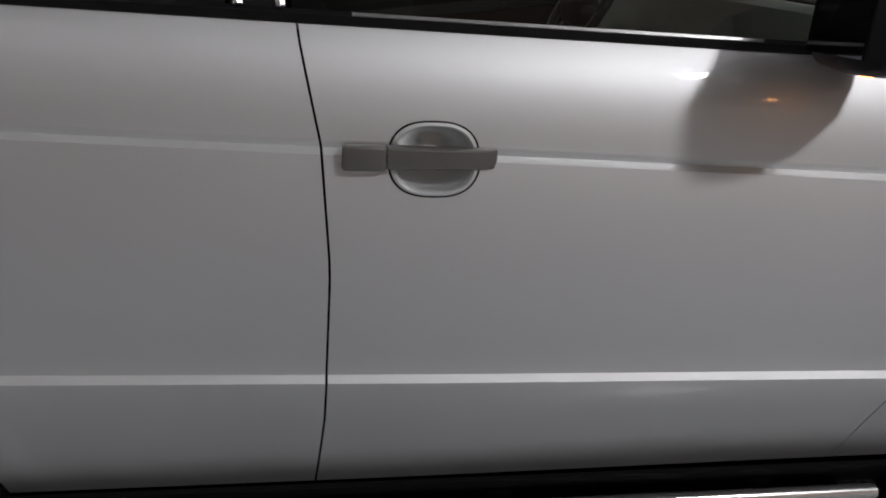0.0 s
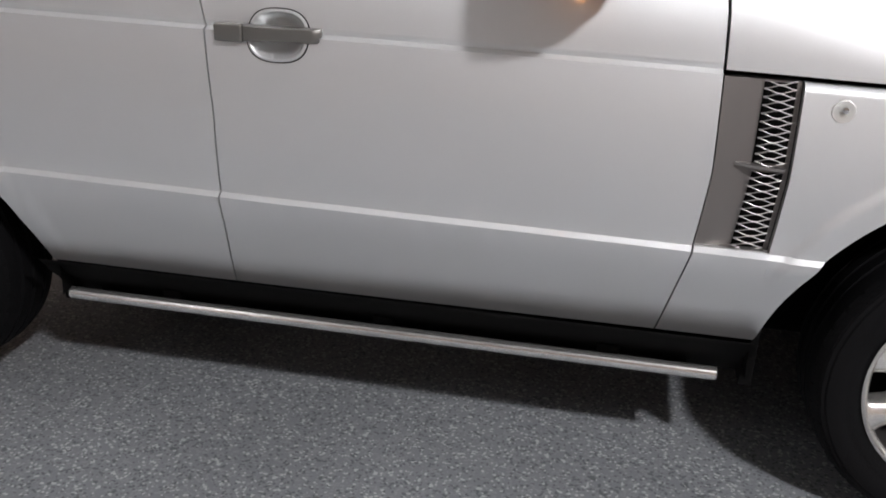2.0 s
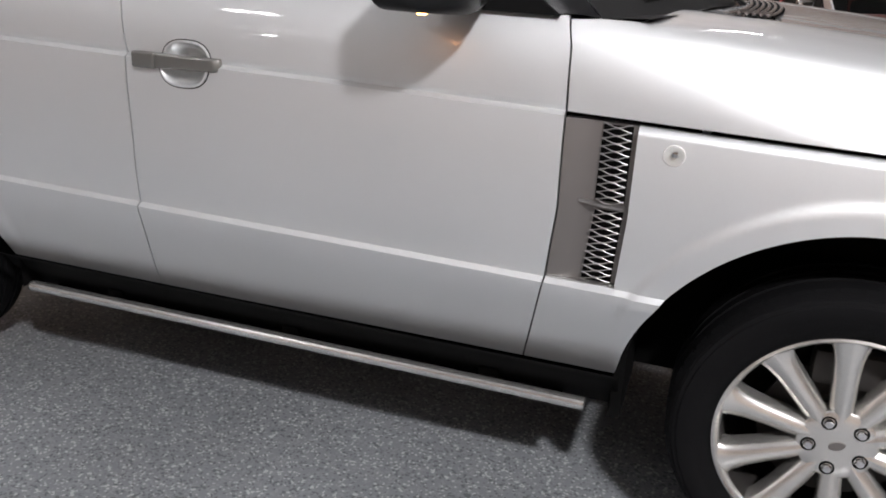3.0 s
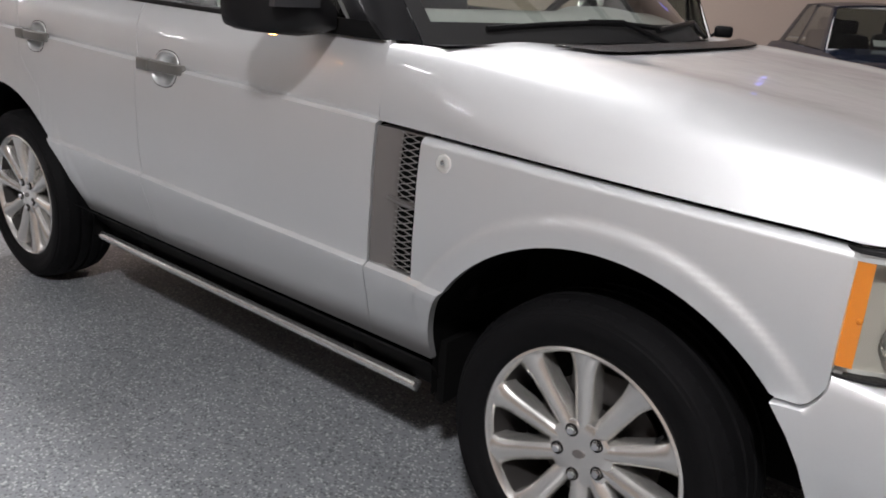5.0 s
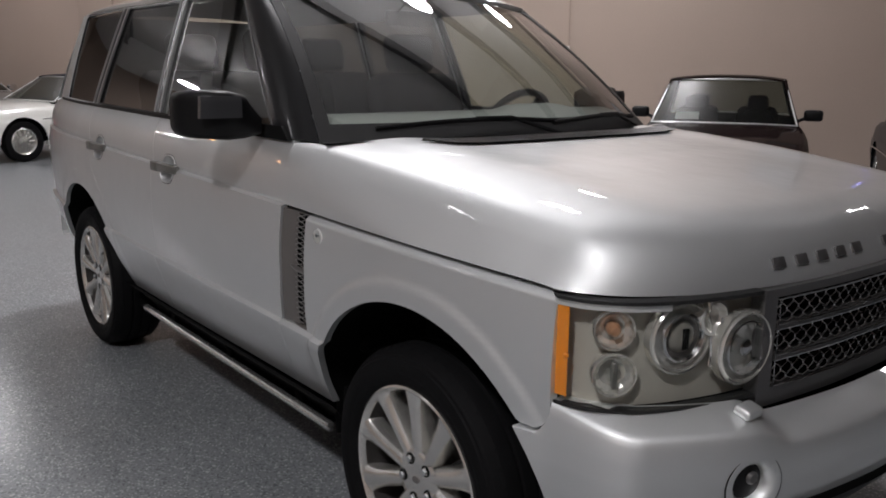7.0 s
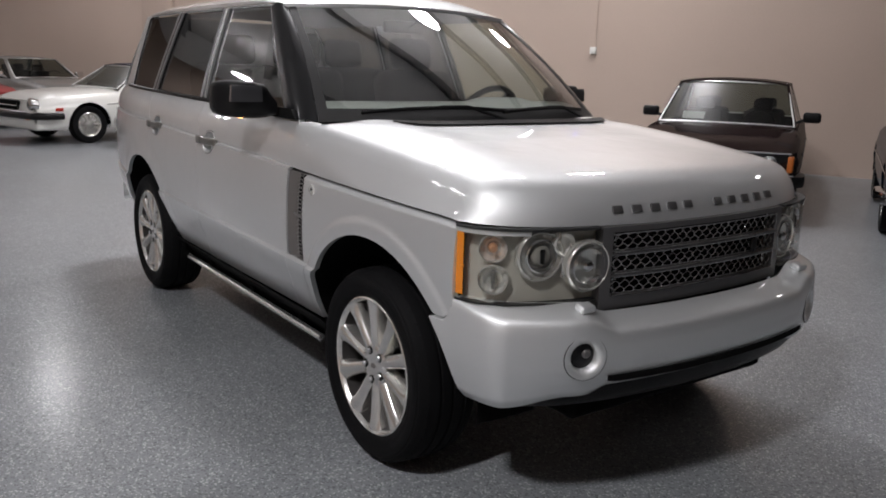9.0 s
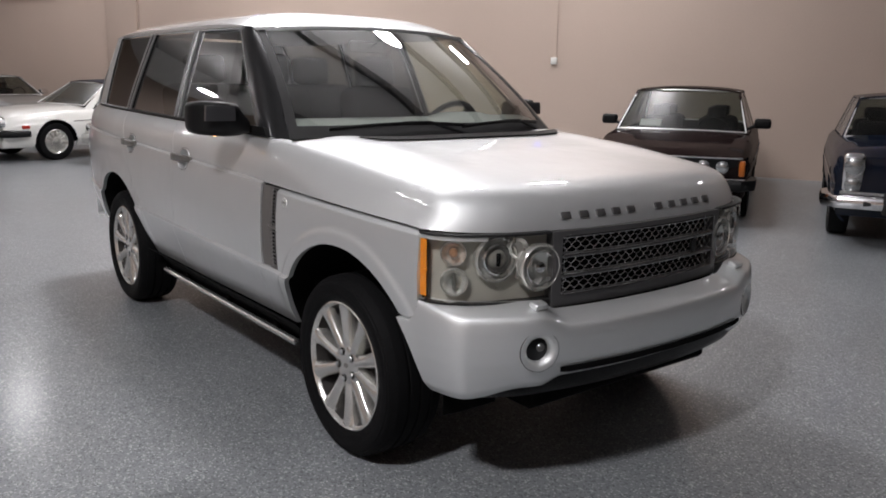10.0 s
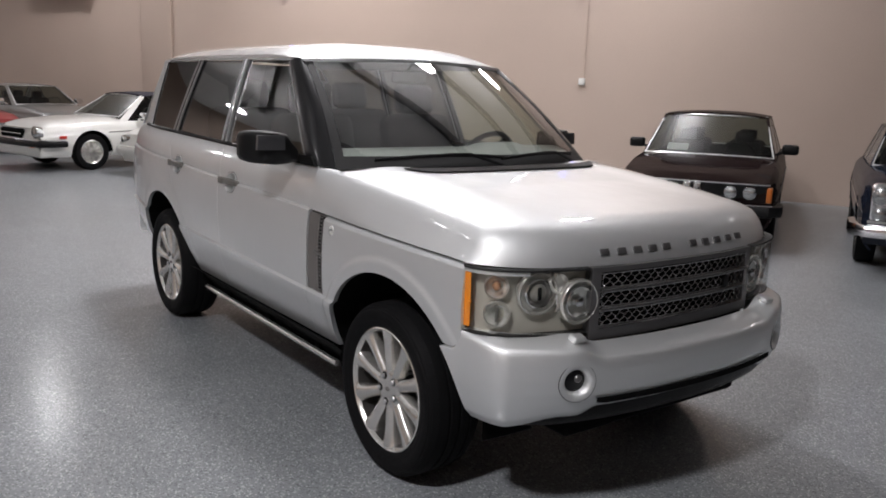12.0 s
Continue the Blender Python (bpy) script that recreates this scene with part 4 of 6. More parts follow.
def headlight(e, s):
    lo, hi = 0.772, 1.016
    inner, outer = s * 0.465, s * 0.905
    bm = bmesh.new()
    strip(bm, LAMP_LINE, inner, outer, lo, hi, -0.045, span=(1.925, 9))
    hl = part("headlight", bm, M_LAMPBACK, e, "large clear headlight with four round reflectors")
    bm = bmesh.new()
    strip(bm, LAMP_LINE, s * 0.505, s * 0.905, lo + 0.006, hi - 0.006, 0.0, nz=8, span=(1.938, 9))
    hem(bm, (-0.01, 0, 0))
    part("lens", bm, M_LENS, hl, "clear plastic lens")
    for z0, z1 in ((lo - 0.002, lo + 0.003), (hi - 0.004, hi + 0.004)):
        bm = bmesh.new()
        strip(bm, LAMP_LINE, s * 0.50, s * 0.905, z0, z1, 0.002, nz=2, span=(1.936, 9))
        hem(bm, lambda co: Vector((co.x - 0.03, co.y * 0.98, co.z)))
        part("lamp_seal", bm, M_RUBBER, hl)
    bm = bmesh.new()
    strip(bm, LAMP_LINE, s * 0.80, s * 0.905, lo + 0.018, hi - 0.02, -0.006, nz=4, span=(1.938, 1.972))
    hem(bm, (-0.012, 0, 0))
    marker = part("amber_marker", bm, M_AMBER, hl, "amber side marker strip")
    bm = bmesh.new()
    p, n = along(LAMP_LINE, s * 0.8985)
    revolve(bm, [(0.007, -0.004), (0.006, 0.001), (0.004, 0.003), (0.0, 0.004)], 12, Matrix.Translation((p.x - 0.002, p.y - s * 0.006, 0.884)) @ n.to_track_quat("Z", "Y").to_matrix().to_4x4())
    part("marker_bulb", bm, M_AMBER, marker)
    # pale strip that draws the highlight along the lens top
    bm = bmesh.new()
    strip(bm, LAMP_LINE, s * 0.74, s * 0.905, hi - 0.019, hi - 0.005, -0.004, nz=3, span=(1.938, 9))
    hem(bm, (-0.012, 0, 0))
    part("lens_top_highlight", bm, M_TRIM, hl, "bright strip drawn for the lit upper edge of the lens")
    for y, z, r, deep in ((0.835, 0.951, 0.046, 0.045), (0.832, 0.849, 0.050, 0.045), (0.700, 0.928, 0.080, 0.07), (0.545, 0.890, 0.083, 0.06)):
        p, n = along(LAMP_LINE, s * y)
        n = (n + Vector((0.25, 0, 0))).normalized()
        m = Matrix.Translation((p.x - (0.028 if y > 0.6 else 0.008), p.y - s * 0.004, z)) @ n.to_track_quat("Z", "Y").to_matrix().to_4x4()
        bm = bmesh.new()
        revolve(bm, [(r * 1.0, -0.024), (r * 1.01, 0.004), (r * 0.97, 0.008), (r * 0.93, 0.007), (r * 0.89, -0.003)], 36, m)
        bowl = part("reflector_ring", bm, M_FLANGE, hl)
        bm = bmesh.new()
        revolve(bm, [(r * 0.9, 0.0), (r * 0.80, -0.010), (r * 0.62, -0.018), (r * 0.3, -0.022), (0.0, -0.023)], 14, m)
        part("reflector_bowl", bm, M_BOWL, bowl, "", 8.0)
        # darker ring that draws the shadow gap round the bowl
        bm = bmesh.new()
        revolve(bm, [(r * 0.905, 0.0005), (r * 0.88, -0.0015), (r * 0.845, -0.004)], 32, m)
        part("bowl_shade_ring", bm, M_VENT, bowl)
        if r > 0.06:
            # clear flange round the large lamps
            bm = bmesh.new()
            revolve(bm, [(r * 1.0, 0.004), (r * 1.06, 0.002), (r * 1.07, -0.004), (r * 1.07, -0.02)], 36, m)
            part("lamp_flange", bm, M_FLANGE, bowl)
        bm = bmesh.new()
        if y == 0.700:
            revolve(bm, [(r * 0.70, -0.016), (r * 0.70, 0.010), (r * 0.64, 0.013), (r * 0.56, 0.002)], 32, m)
            ring = part("projector_ring", bm, M_CHROME, bowl)
            bm = bmesh.new()
            revolve(bm, [(r * 0.56, 0.0), (r * 0.52, 0.0), (r * 0.46, -0.002)], 32, m)
            part("projector_groove", bm, M_VENT, ring)
            bm = bmesh.new()
            revolve(bm, [(r * 0.47, -0.004), (r * 0.40, 0.006), (r * 0.2, 0.013), (0.0, 0.015)], 28, m)
            part("projector_lens", bm, M_PROJ, bowl, "smoky projector lens")
            bm = bmesh.new()
            box(bm, (0, 0, 0.0145), (0.016, 0.048, 0.006), 0.002, 2)
            for v in bm.verts:
                v.co = m @ v.co
            part("projector_slot", bm, M_GAP, bowl)
        elif y == 0.545:
            revolve(bm, [(r * 0.76, -0.012), (r * 0.76, 0.006), (r * 0.72, 0.008), (r * 0.69, -0.012)], 32, m)
            part("projector_ring", bm, M_CHROME, bowl)
            bm = bmesh.new()
            revolve(bm, [(r * 0.24, -0.018), (r * 0.24, 0.004), (r * 0.14, 0.010), (0.0, 0.011)], 18, m)
            part("bulb_cap", bm, M_CHROME, bowl)
        else:
            revolve(bm, [(r * 0.34, -0.02), (r * 0.34, 0.0), (r * 0.2, 0.012), (0.0, 0.014)], 16, m)
            part("bulb", bm, M_ORANGEBULB if z > 0.9 else M_LENS, bowl)
            if z < 0.9:
                bm = bmesh.new()
                box(bm, (0, 0, 0), (0.012, r * 1.2, 0.016), 0.002, 1)
                for v in bm.verts:
                    v.co = m @ v.co
                part("bulb_shield", bm, M_TITAN, bowl)
    # round pilot lamp between the two large ones
    p, n = along(LAMP_LINE, s * 0.618)
    n = (n + Vector((0.55, 0, 0))).normalized()
    m = Matrix.Translation((p.x - 0.030, p.y, 0.964)) @ n.to_track_quat("Z", "Y").to_matrix().to_4x4()
    bm = bmesh.new()
    revolve(bm, [(0.040, -0.02), (0.041, 0.008), (0.036, 0.010), (0.026, -0.006), (0.0, -0.012)], 24, m)
    part("pilot_lamp", bm, M_REFLECT, hl)
    # clear ribs in the bridge between the large lamps
    for k, (y, z0, z1) in enumerate(((0.632, 0.856, 0.925), (0.618, 0.846, 0.905), (0.604, 0.905, 0.965), (0.645, 0.972, 1.004))):
        p, n = along(LAMP_LINE, s * y)
        q = p - n * 0.022
        bm = bmesh.new()
        tube(bm, [(q.x, q.y, z0), (q.x + 0.004, q.y, (z0 + z1) / 2), (q.x, q.y, z1)], 0.0045, 6)
        part("clear_rib", bm, M_FLANGE if k % 2 else M_CHROME, hl)


def grille(e):
    bm = bmesh.new()
    out_lo, out_hi, in_lo, in_hi = 0.735, 1.016, 0.778, 0.996
    strip(bm, LAMP_LINE, -0.50, 0.50, in_hi, out_hi, -0.003, nz=2)
    strip(bm, LAMP_LINE, -0.50, 0.50, out_lo, in_lo, -0.003, nz=2)
    strip(bm, LAMP_LINE, -0.50, -0.442, in_lo, in_hi, -0.003, nz=2)
    strip(bm, LAMP_LINE, 0.442, 0.50, in_lo, in_hi, -0.003, nz=2)
    hem(bm, (-0.035, 0, 0))
    g = part("grille", bm, M_GRILLE, e, "dark grey grille frame with three mesh rows")
    bm = bmesh.new()
    strip(bm, LAMP_LINE, -0.47, 0.47, in_lo - 0.02, in_hi + 0.02, -0.05, nz=2)
    part("grille_back", bm, M_GAP, g)
    tiers = [(0.783, 0.844), (0.857, 0.918), (0.931, 0.991)]
    for zb in (0.8505, 0.9245):
        bm = bmesh.new()
        rows = []
        for dz, o in ((-0.006, -0.03), (-0.005, 0.0), (0.005, 0.0), (0.006, -0.03)):
            row = []
            for i in range(25):
                p, n = along(LAMP_LINE, mix(-0.447, 0.447, i / 24))
                row.append((p.x + o, p.y, zb + dz))
            rows.append(row)
        add_grid(bm, rows)
        part("grille_bar", bm, M_GRILLE, g)
    for lo, hi in tiers:
        bm = bmesh.new()
        loop = [(y, lo - 0.001) for y in np.linspace(-0.447, 0.447, 25)] + [(y, hi + 0.001) for y in np.linspace(0.447, -0.447, 25)]
        tube(bm, [(along(LAMP_LINE, y)[0].x + 0.001, y, z) for y, z in loop], 0.0022, 5, True)
        part("tier_rim", bm, M_CHROME, g, "thin bright rim")
    for lo, hi in tiers:
        bm = bmesh.new()
        cells, n = 21, 3
        h = (hi - lo) / n
        for r in range(n + 1):
            pts = []
            for k in range(2 * cells + 1):
                y = mix(-0.447, 0.447, k / (2 * cells))
                p, _ = along(LAMP_LINE, y)
                z = lo + h * r + 0.30 * h * (1 if (k + r) % 2 else -1)
                pts.append((p.x - 0.010, y, min(max(z, lo), hi)))
            tube(bm, pts, 0.0024, 5)
            if r < n:
                for k in range(2 * cells + 1):
                    if (k + r) % 2:
                        y = mix(-0.447, 0.447, k / (2 * cells))
                        p, _ = along(LAMP_LINE, y)
                        tube(bm, [(p.x - 0.012, y, lo + h * r + 0.3 * h), (p.x - 0.012, y, lo + h * (r + 1) - 0.3 * h)], 0.0022, 4)
        part("grille_mesh", bm, M_DARKMESH, g, "dark crossed mesh")
    bm = bmesh.new()
    p, n = along(LAMP_LINE, 0.30)
    m = Matrix.Translation((p.x - 0.004, 0.30, 0.888)) @ n.to_track_quat("Z", "Y").to_matrix().to_4x4() @ Matrix.Diagonal((0.6, 1.3, 1, 1))
    revolve(bm, [(0.0, 0.006), (0.028, 0.005), (0.034, 0.0)], 24, m)
    part("oval_badge", bm, M_BLACK, g, "plain dark oval badge")


def wheel(e, x, side, turn):
    """A tyre on a ten-spoke alloy rim."""
    m = Matrix.Translation((x, side * 0.815, HUB + 0.004)) @ pose(0, 0, 0, -90 * side) @ pose(0, 0, 0, 0, 0, turn)
    bm = bmesh.new()
    prof = [(0.262, -0.10), (0.275, -0.118), (0.30, -0.126), (0.335, -0.130), (0.358, -0.122), (0.371, -0.105), (0.377, -0.075)]
    for a in (-0.05, 0.0, 0.05):
        prof += [(0.379, a - 0.016), (0.371, a - 0.013), (0.371, a - 0.005), (0.379, a - 0.002)]
    prof += [(0.377, 0.075), (0.371, 0.105), (0.358, 0.122), (0.350, 0.124), (0.347, 0.1285), (0.335, 0.130), (0.315, 0.1295), (0.311, 0.127), (0.30, 0.126), (0.282, 0.120), (0.268, 0.108)]
    revolve(bm, prof, 72, m)
    tyre = part("tyre", bm, M_TYRE, e, "black road tyre")
    # shoulder blocks
    bm = bmesh.new()
    for k in range(48):
        a = 2 * math.pi * k / 48
        t = m @ pose(0, 0, 0, 0, 0, math.degrees(a))
        vs = box(bm, (0, 0, 0), (0.016, 0.036, 0.03), 0.0, 1)
        mm = t @ Matrix.Translation((0.3622, 0, 0.101)) @ pose(0, 0, 0, 0, -28)
        for v in vs:
            v.co = mm @ v.co
    tagged(part("tread_rim", bm, M_TYRE, tyre), kind="stuff")
    bm = bmesh.new()
    revolve(bm, [(0.268, 0.108), (0.270, 0.116), (0.264, 0.119), (0.258, 0.114), (0.252, 0.100)], 60, m)
    rim = part("rim", bm, M_ALLOY, e, "silver ten-spoke alloy rim")
    # black disc and dark barrel put the shade between spokes into colour
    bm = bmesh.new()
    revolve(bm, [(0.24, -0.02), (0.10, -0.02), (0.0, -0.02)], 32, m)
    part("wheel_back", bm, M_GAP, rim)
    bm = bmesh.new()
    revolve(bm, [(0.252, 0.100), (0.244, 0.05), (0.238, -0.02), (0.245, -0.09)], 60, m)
    part("rim_barrel", bm, M_BRAKE, rim, "inner barrel coloured dark for the shade between the spokes")
    bm = bmesh.new()
    revolve(bm, [(0.17, 0.012), (0.17, 0.02), (0.09, 0.02), (0.085, 0.05), (0.0, 0.05)], 36, m)
    part("brake_disc", bm, M_BRAKE, rim)
    bm = bmesh.new()
    box(bm, (0, 0, 0), (0.09, 0.16, 0.06), 0.02, 2)
    for v in bm.verts:
        v.co = m @ pose(0, 0, 0, 0, 0, 90 - turn) @ Matrix.Translation((0.16, 0, 0.02)) @ v.co
    part("brake_caliper", bm, M_BRAKE, rim)
    for k in range(10):
        t = m @ pose(0, 0, 0, 0, 0, 36 * k)
        bm = bmesh.new()
        rows = []
        for r, hw, f, dp in ((0.050, 0.019, 0.094, 0.05), (0.075, 0.0235, 0.098, 0.05), (0.11, 0.0250, 0.101, 0.055), (0.16, 0.0262, 0.104, 0.055), (0.205, 0.0292, 0.107, 0.055), (0.235, 0.0350, 0.110, 0.055), (0.250, 0.043, 0.110, 0.055), (0.262, 0.058, 0.112, 0.055)):
            rows.append([t @ Vector((r, a * hw, b)) for a, b in ((-1, f - dp), (-1, f - 0.012), (-0.9, f - 0.006), (-0.5, f + 0.0015), (-0.1, f + 0.004), (0.08, f + 0.004), (0.5, f - 0.003), (0.9, f - 0.010), (1, f - 0.015), (1, f - dp))])
        add_grid(bm, rows)
        part("spoke", bm, M_ALLOY, rim)
    bm = bmesh.new()
    revolve(bm, [(0.088, 0.06), (0.086, 0.093), (0.078, 0.099), (0.045, 0.0995), (0.0, 0.0995)], 32, m)
    part("hub", bm, M_ALLOY, rim)
    bm = bmesh.new()
    revolve(bm, [(0.0, 0.1025), (0.016, 0.1022), (0.019, 0.099)], 24, m @ Matrix.Diagonal((1.0, 0.62, 1, 1)))
    part("hub_cap", bm, M_VENT, rim)
    for k in range(5):
        a = math.radians(72 * k + 22)
        bm = bmesh.new()
        q = m @ Matrix.Translation((0.060 * math.cos(a), 0.060 * math.sin(a), 0))
        revolve(bm, [(0.0165, 0.099), (0.0165, 0.1015), (0.013, 0.1015), (0.0125, 0.09)], 16, q)
        lug = part("lug_seat", bm, M_GAP, rim)
        bm = bmesh.new()
        revolve(bm, [(0.0112, 0.09), (0.0112, 0.107), (0.009, 0.110), (0.0, 0.111)], 6, q)
        part("lug_nut", bm, M_CHROME, lug)
    bm = bmesh.new()
    tube(bm, [m @ Vector((0.232, 0.052, 0.10)), m @ Vector((0.226, 0.048, 0.125))], 0.004, 6)
    part("valve", bm, M_BLACK, rim)


def mirror(e, side, fold=0.0):
    bm = bmesh.new()
    rows = []
    # oval sections from the door outwards
    for y, x0, x1, z0, z1 in ((0.905, 0.47, 0.56, 1.272, 1.335), (0.94, 0.44, 0.565, 1.264, 1.376), (0.958, 0.40, 0.57, 1.259, 1.406), (1.02, 0.385, 0.578, 1.256, 1.420), (1.08, 0.375, 0.560, 1.260, 1.420), (1.12, 0.376, 0.520, 1.264, 1.417), (1.145, 0.382, 0.475, 1.274, 1.409), (1.157, 0.395, 0.445, 1.292, 1.394)):
        cx, cz, a, b = (x0 + x1) / 2, (z0 + z1) / 2, (x1 - x0) / 2, (z1 - z0) / 2
        row = []
        for i in range(25):
            t = 2 * math.pi * i / 24
            c, s = math.cos(t), math.sin(t)
            row.append((cx + a * math.copysign(abs(c) ** 0.38, c), side * y, cz + b * math.copysign(abs(s) ** 0.4, s)))
        rows.append(row)
    add_grid(bm, rows)
    bm.faces.new([bm.verts.new(p) for p in rows[-1][:-1]])
    mi = part("door_mirror", bm, M_BLACK, e, "black door mirror with a glossy cap")
    bm = bmesh.new()
    quad_sheet(bm, [(0.985, 1.285), (1.125, 1.29), (1.125, 1.395), (0.985, 1.395)], lambda y, z: (0.374, side * y, z), 4, 4)
    hem(bm, (0.006, 0, 0))
    part("mirror_glass", bm, M_DIMMIRROR, mi)
    bm = bmesh.new()
    quad_sheet(bm, [(0.985, 1.332), (1.125, 1.332), (1.12, 1.402), (0.985, 1.402)], lambda y, z: (0.5835 - 0.9 * max(0.0, y - 1.07) ** 2 * 4 - 3.0 * max(0.0, z - 1.385) ** 1.5, side * y, z), 8, 6)
    hem(bm, (-0.02, 0, 0))
    part("mirror_cap", bm, M_CAP, mi, "glossy dark cap panel")
    bm = bmesh.new()
    quad_sheet(bm, [(0.46, 1.262), (0.72, 1.262), (0.66, 1.305), (0.46, 1.305)], lambda x, z: (x, side * (greenhouse(x, z) + 0.012), z), 4, 4)
    hem(bm, (0, -side * 0.03, 0))
    part("mirror_sail", bm, M_SILL, mi)
    # glowing disc added to throw an orange spot onto the door
    bm = bmesh.new()
    revolve(bm, [(0.0, -0.004), (0.010, -0.003), (0.013, 0.002), (0.013, 0.006)], 16, Matrix.Translation((0.455, side * 1.035, 1.2565)))
    part("orange_spot_disc", bm, M_SPOTGLOW, mi, "small orange glowing disc added under the mirror")
    if fold:
        mi.matrix_basis = Matrix.Translation((-0.5 * fold, -side * fold, 0))


def sill(e, side):
    bm = bmesh.new()
    rows = []
    for y, z in ((0.93, 0.445), (0.888, 0.425), (0.865, 0.40), (0.845, 0.37), (0.81, 0.335), (0.785, 0.295), (0.70, 0.285)):
        rows.append([(x, side * y, z) for x in np.linspace(-0.98, 0.945, 12)])
    add_grid(bm, rows)
    part("sill", bm, M_SILL, e, "black plastic sill")
    bm = bmesh.new()
    rows = []
    sec = [(0.0185 * math.cos(2 * math.pi * q / 16), 0.0175 * math.sin(2 * math.pi * q / 16)) for q in range(17)]
    for x in (-0.921, -0.919, -0.5, 0.0, 0.5, 0.866, 0.869):
        f = 0.75 if x in (-0.921, 0.869) else 1.0
        rows.append([(x, side * 0.842 - side * a * f * 0.95, 0.308 + b * f * 1.0) for a, b in sec])
    add_grid(bm, rows)
    for r in (rows[0], rows[-1]):
        bm.faces.new([bm.verts.new(p) for p in r[:-1]])
    bar = part("side_bar", bm, M_BAR, e, "brushed silver side step bar")
    bm = bmesh.new()
    box(bm, (-0.03, side * 0.755, 0.296), (1.66, 0.13, 0.022), 0.006, 2)
    part("step_pad", bm, M_SILL, bar)
    for x in (-0.62, 0.0, 0.6):
        bm = bmesh.new()
        box(bm, (x, side * 0.74, 0.315), (0.06, 0.16, 0.05), 0.01, 2)
        part("bar_bracket", bm, M_SILL, bar)


def wheel_house(e, ax, side):
    bm = bmesh.new()
    rows = []
    for y in (0.955, 0.93, 0.70, 0.55):
        row = []
        for k in range(33):
            a = math.pi * (-0.04 + 1.08 * k / 32)
            r = ARCH + 0.012 if y < 0.93 else ARCH + 0.004
            x, z = ax + r * math.cos(a), HUB + r * math.sin(a)
            yy = min(y, wide(x, max(z, 0.43)) - 0.012)
            row.append((x, side * yy, z))
        rows.append(row)
    add_grid(bm, rows)
    vs = [bm.verts.new((ax + (ARCH + 0.012) * math.cos(math.pi * (-0.04 + 1.08 * k / 32)), side * 0.55, HUB + (ARCH + 0.012) * math.sin(math.pi * (-0.04 + 1.08 * k / 32)))) for k in range(33)]
    bm.faces.new(vs)
    # liner board, its black also standing for the shadow beside the tyre
    box(bm, (ax - (0.505 if ax > 0 else -0.505), side * 0.69, 0.375), (0.03, 0.28, 0.19), 0.0, 1)
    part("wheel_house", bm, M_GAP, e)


def core(e):
    """Dark inner body behind the panel gaps, and the closed underside, tail and cabin floor."""
    bm = bmesh.new()
    for side in (-1, 1):
        rows = []
        for f in (0.43, 0.6, 0.9, 1.1, 1.25):
            rows.append([(x, side * (wide(x, f) - 0.06), f) for x in np.linspace(-0.93, 0.93, 16)])
        add_grid(bm, rows)
        rows = []
        for f in (0.95, 1.05, 1.2, 1.25):
            rows.append([(x, side * (wide(x, min(f, 1.04 if x > 0.8 else f)) - 0.06), min(f, crease_high(x) - 0.01) if x > 0.8 else f) for x in np.linspace(-2.36, 1.9, 40)])
        add_grid(bm, rows)
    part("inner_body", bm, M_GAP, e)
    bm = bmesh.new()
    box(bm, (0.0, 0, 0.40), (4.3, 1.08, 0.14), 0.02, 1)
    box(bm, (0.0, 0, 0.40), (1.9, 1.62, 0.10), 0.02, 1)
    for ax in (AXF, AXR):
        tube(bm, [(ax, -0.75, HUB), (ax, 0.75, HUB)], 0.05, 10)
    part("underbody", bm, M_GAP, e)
    # tail
    bm = bmesh.new()
    rows = []
    for z, o in ((0.46, 0.02), (0.6, 0.0), (0.9, 0.0), (1.1, 0.02), (1.27, 0.06), (1.5, 0.10), (1.785, 0.14)):
        row = []
        for i in range(13):
            u = mix(-1, 1, i / 12)
            w = wide(-2.40, z) if z < 1.26 else greenhouse(-2.2, z)
            row.append((-2.44 + o + 0.05 * u ** 4, u * w, z))
        rows.append(row)
    add_grid(bm, rows)
    part("tailgate", bm, M_PAINT, e)
    bm = bmesh.new()
    rows = []
    for z, o in ((0.72, 0.0), (0.70, 0.10), (0.6, 0.12), (0.47, 0.09), (0.45, 0.0)):
        rows.append([(-2.38 - 0.45 * o * (1 - 0.6 * abs(u) ** 5), u * 0.85, z) for u in [mix(-1, 1, i / 20) for i in range(21)]])
    add_grid(bm, rows)
    part("rear_bumper", bm, M_PAINT, e)
    bm = bmesh.new()
    box(bm, (-0.65, 0, 0.60), (3.0, 1.6, 0.06), 0.02, 1)
    box(bm, (0.98, 0, 0.90), (0.06, 1.6, 0.62), 0.02, 1)
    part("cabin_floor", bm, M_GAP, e)


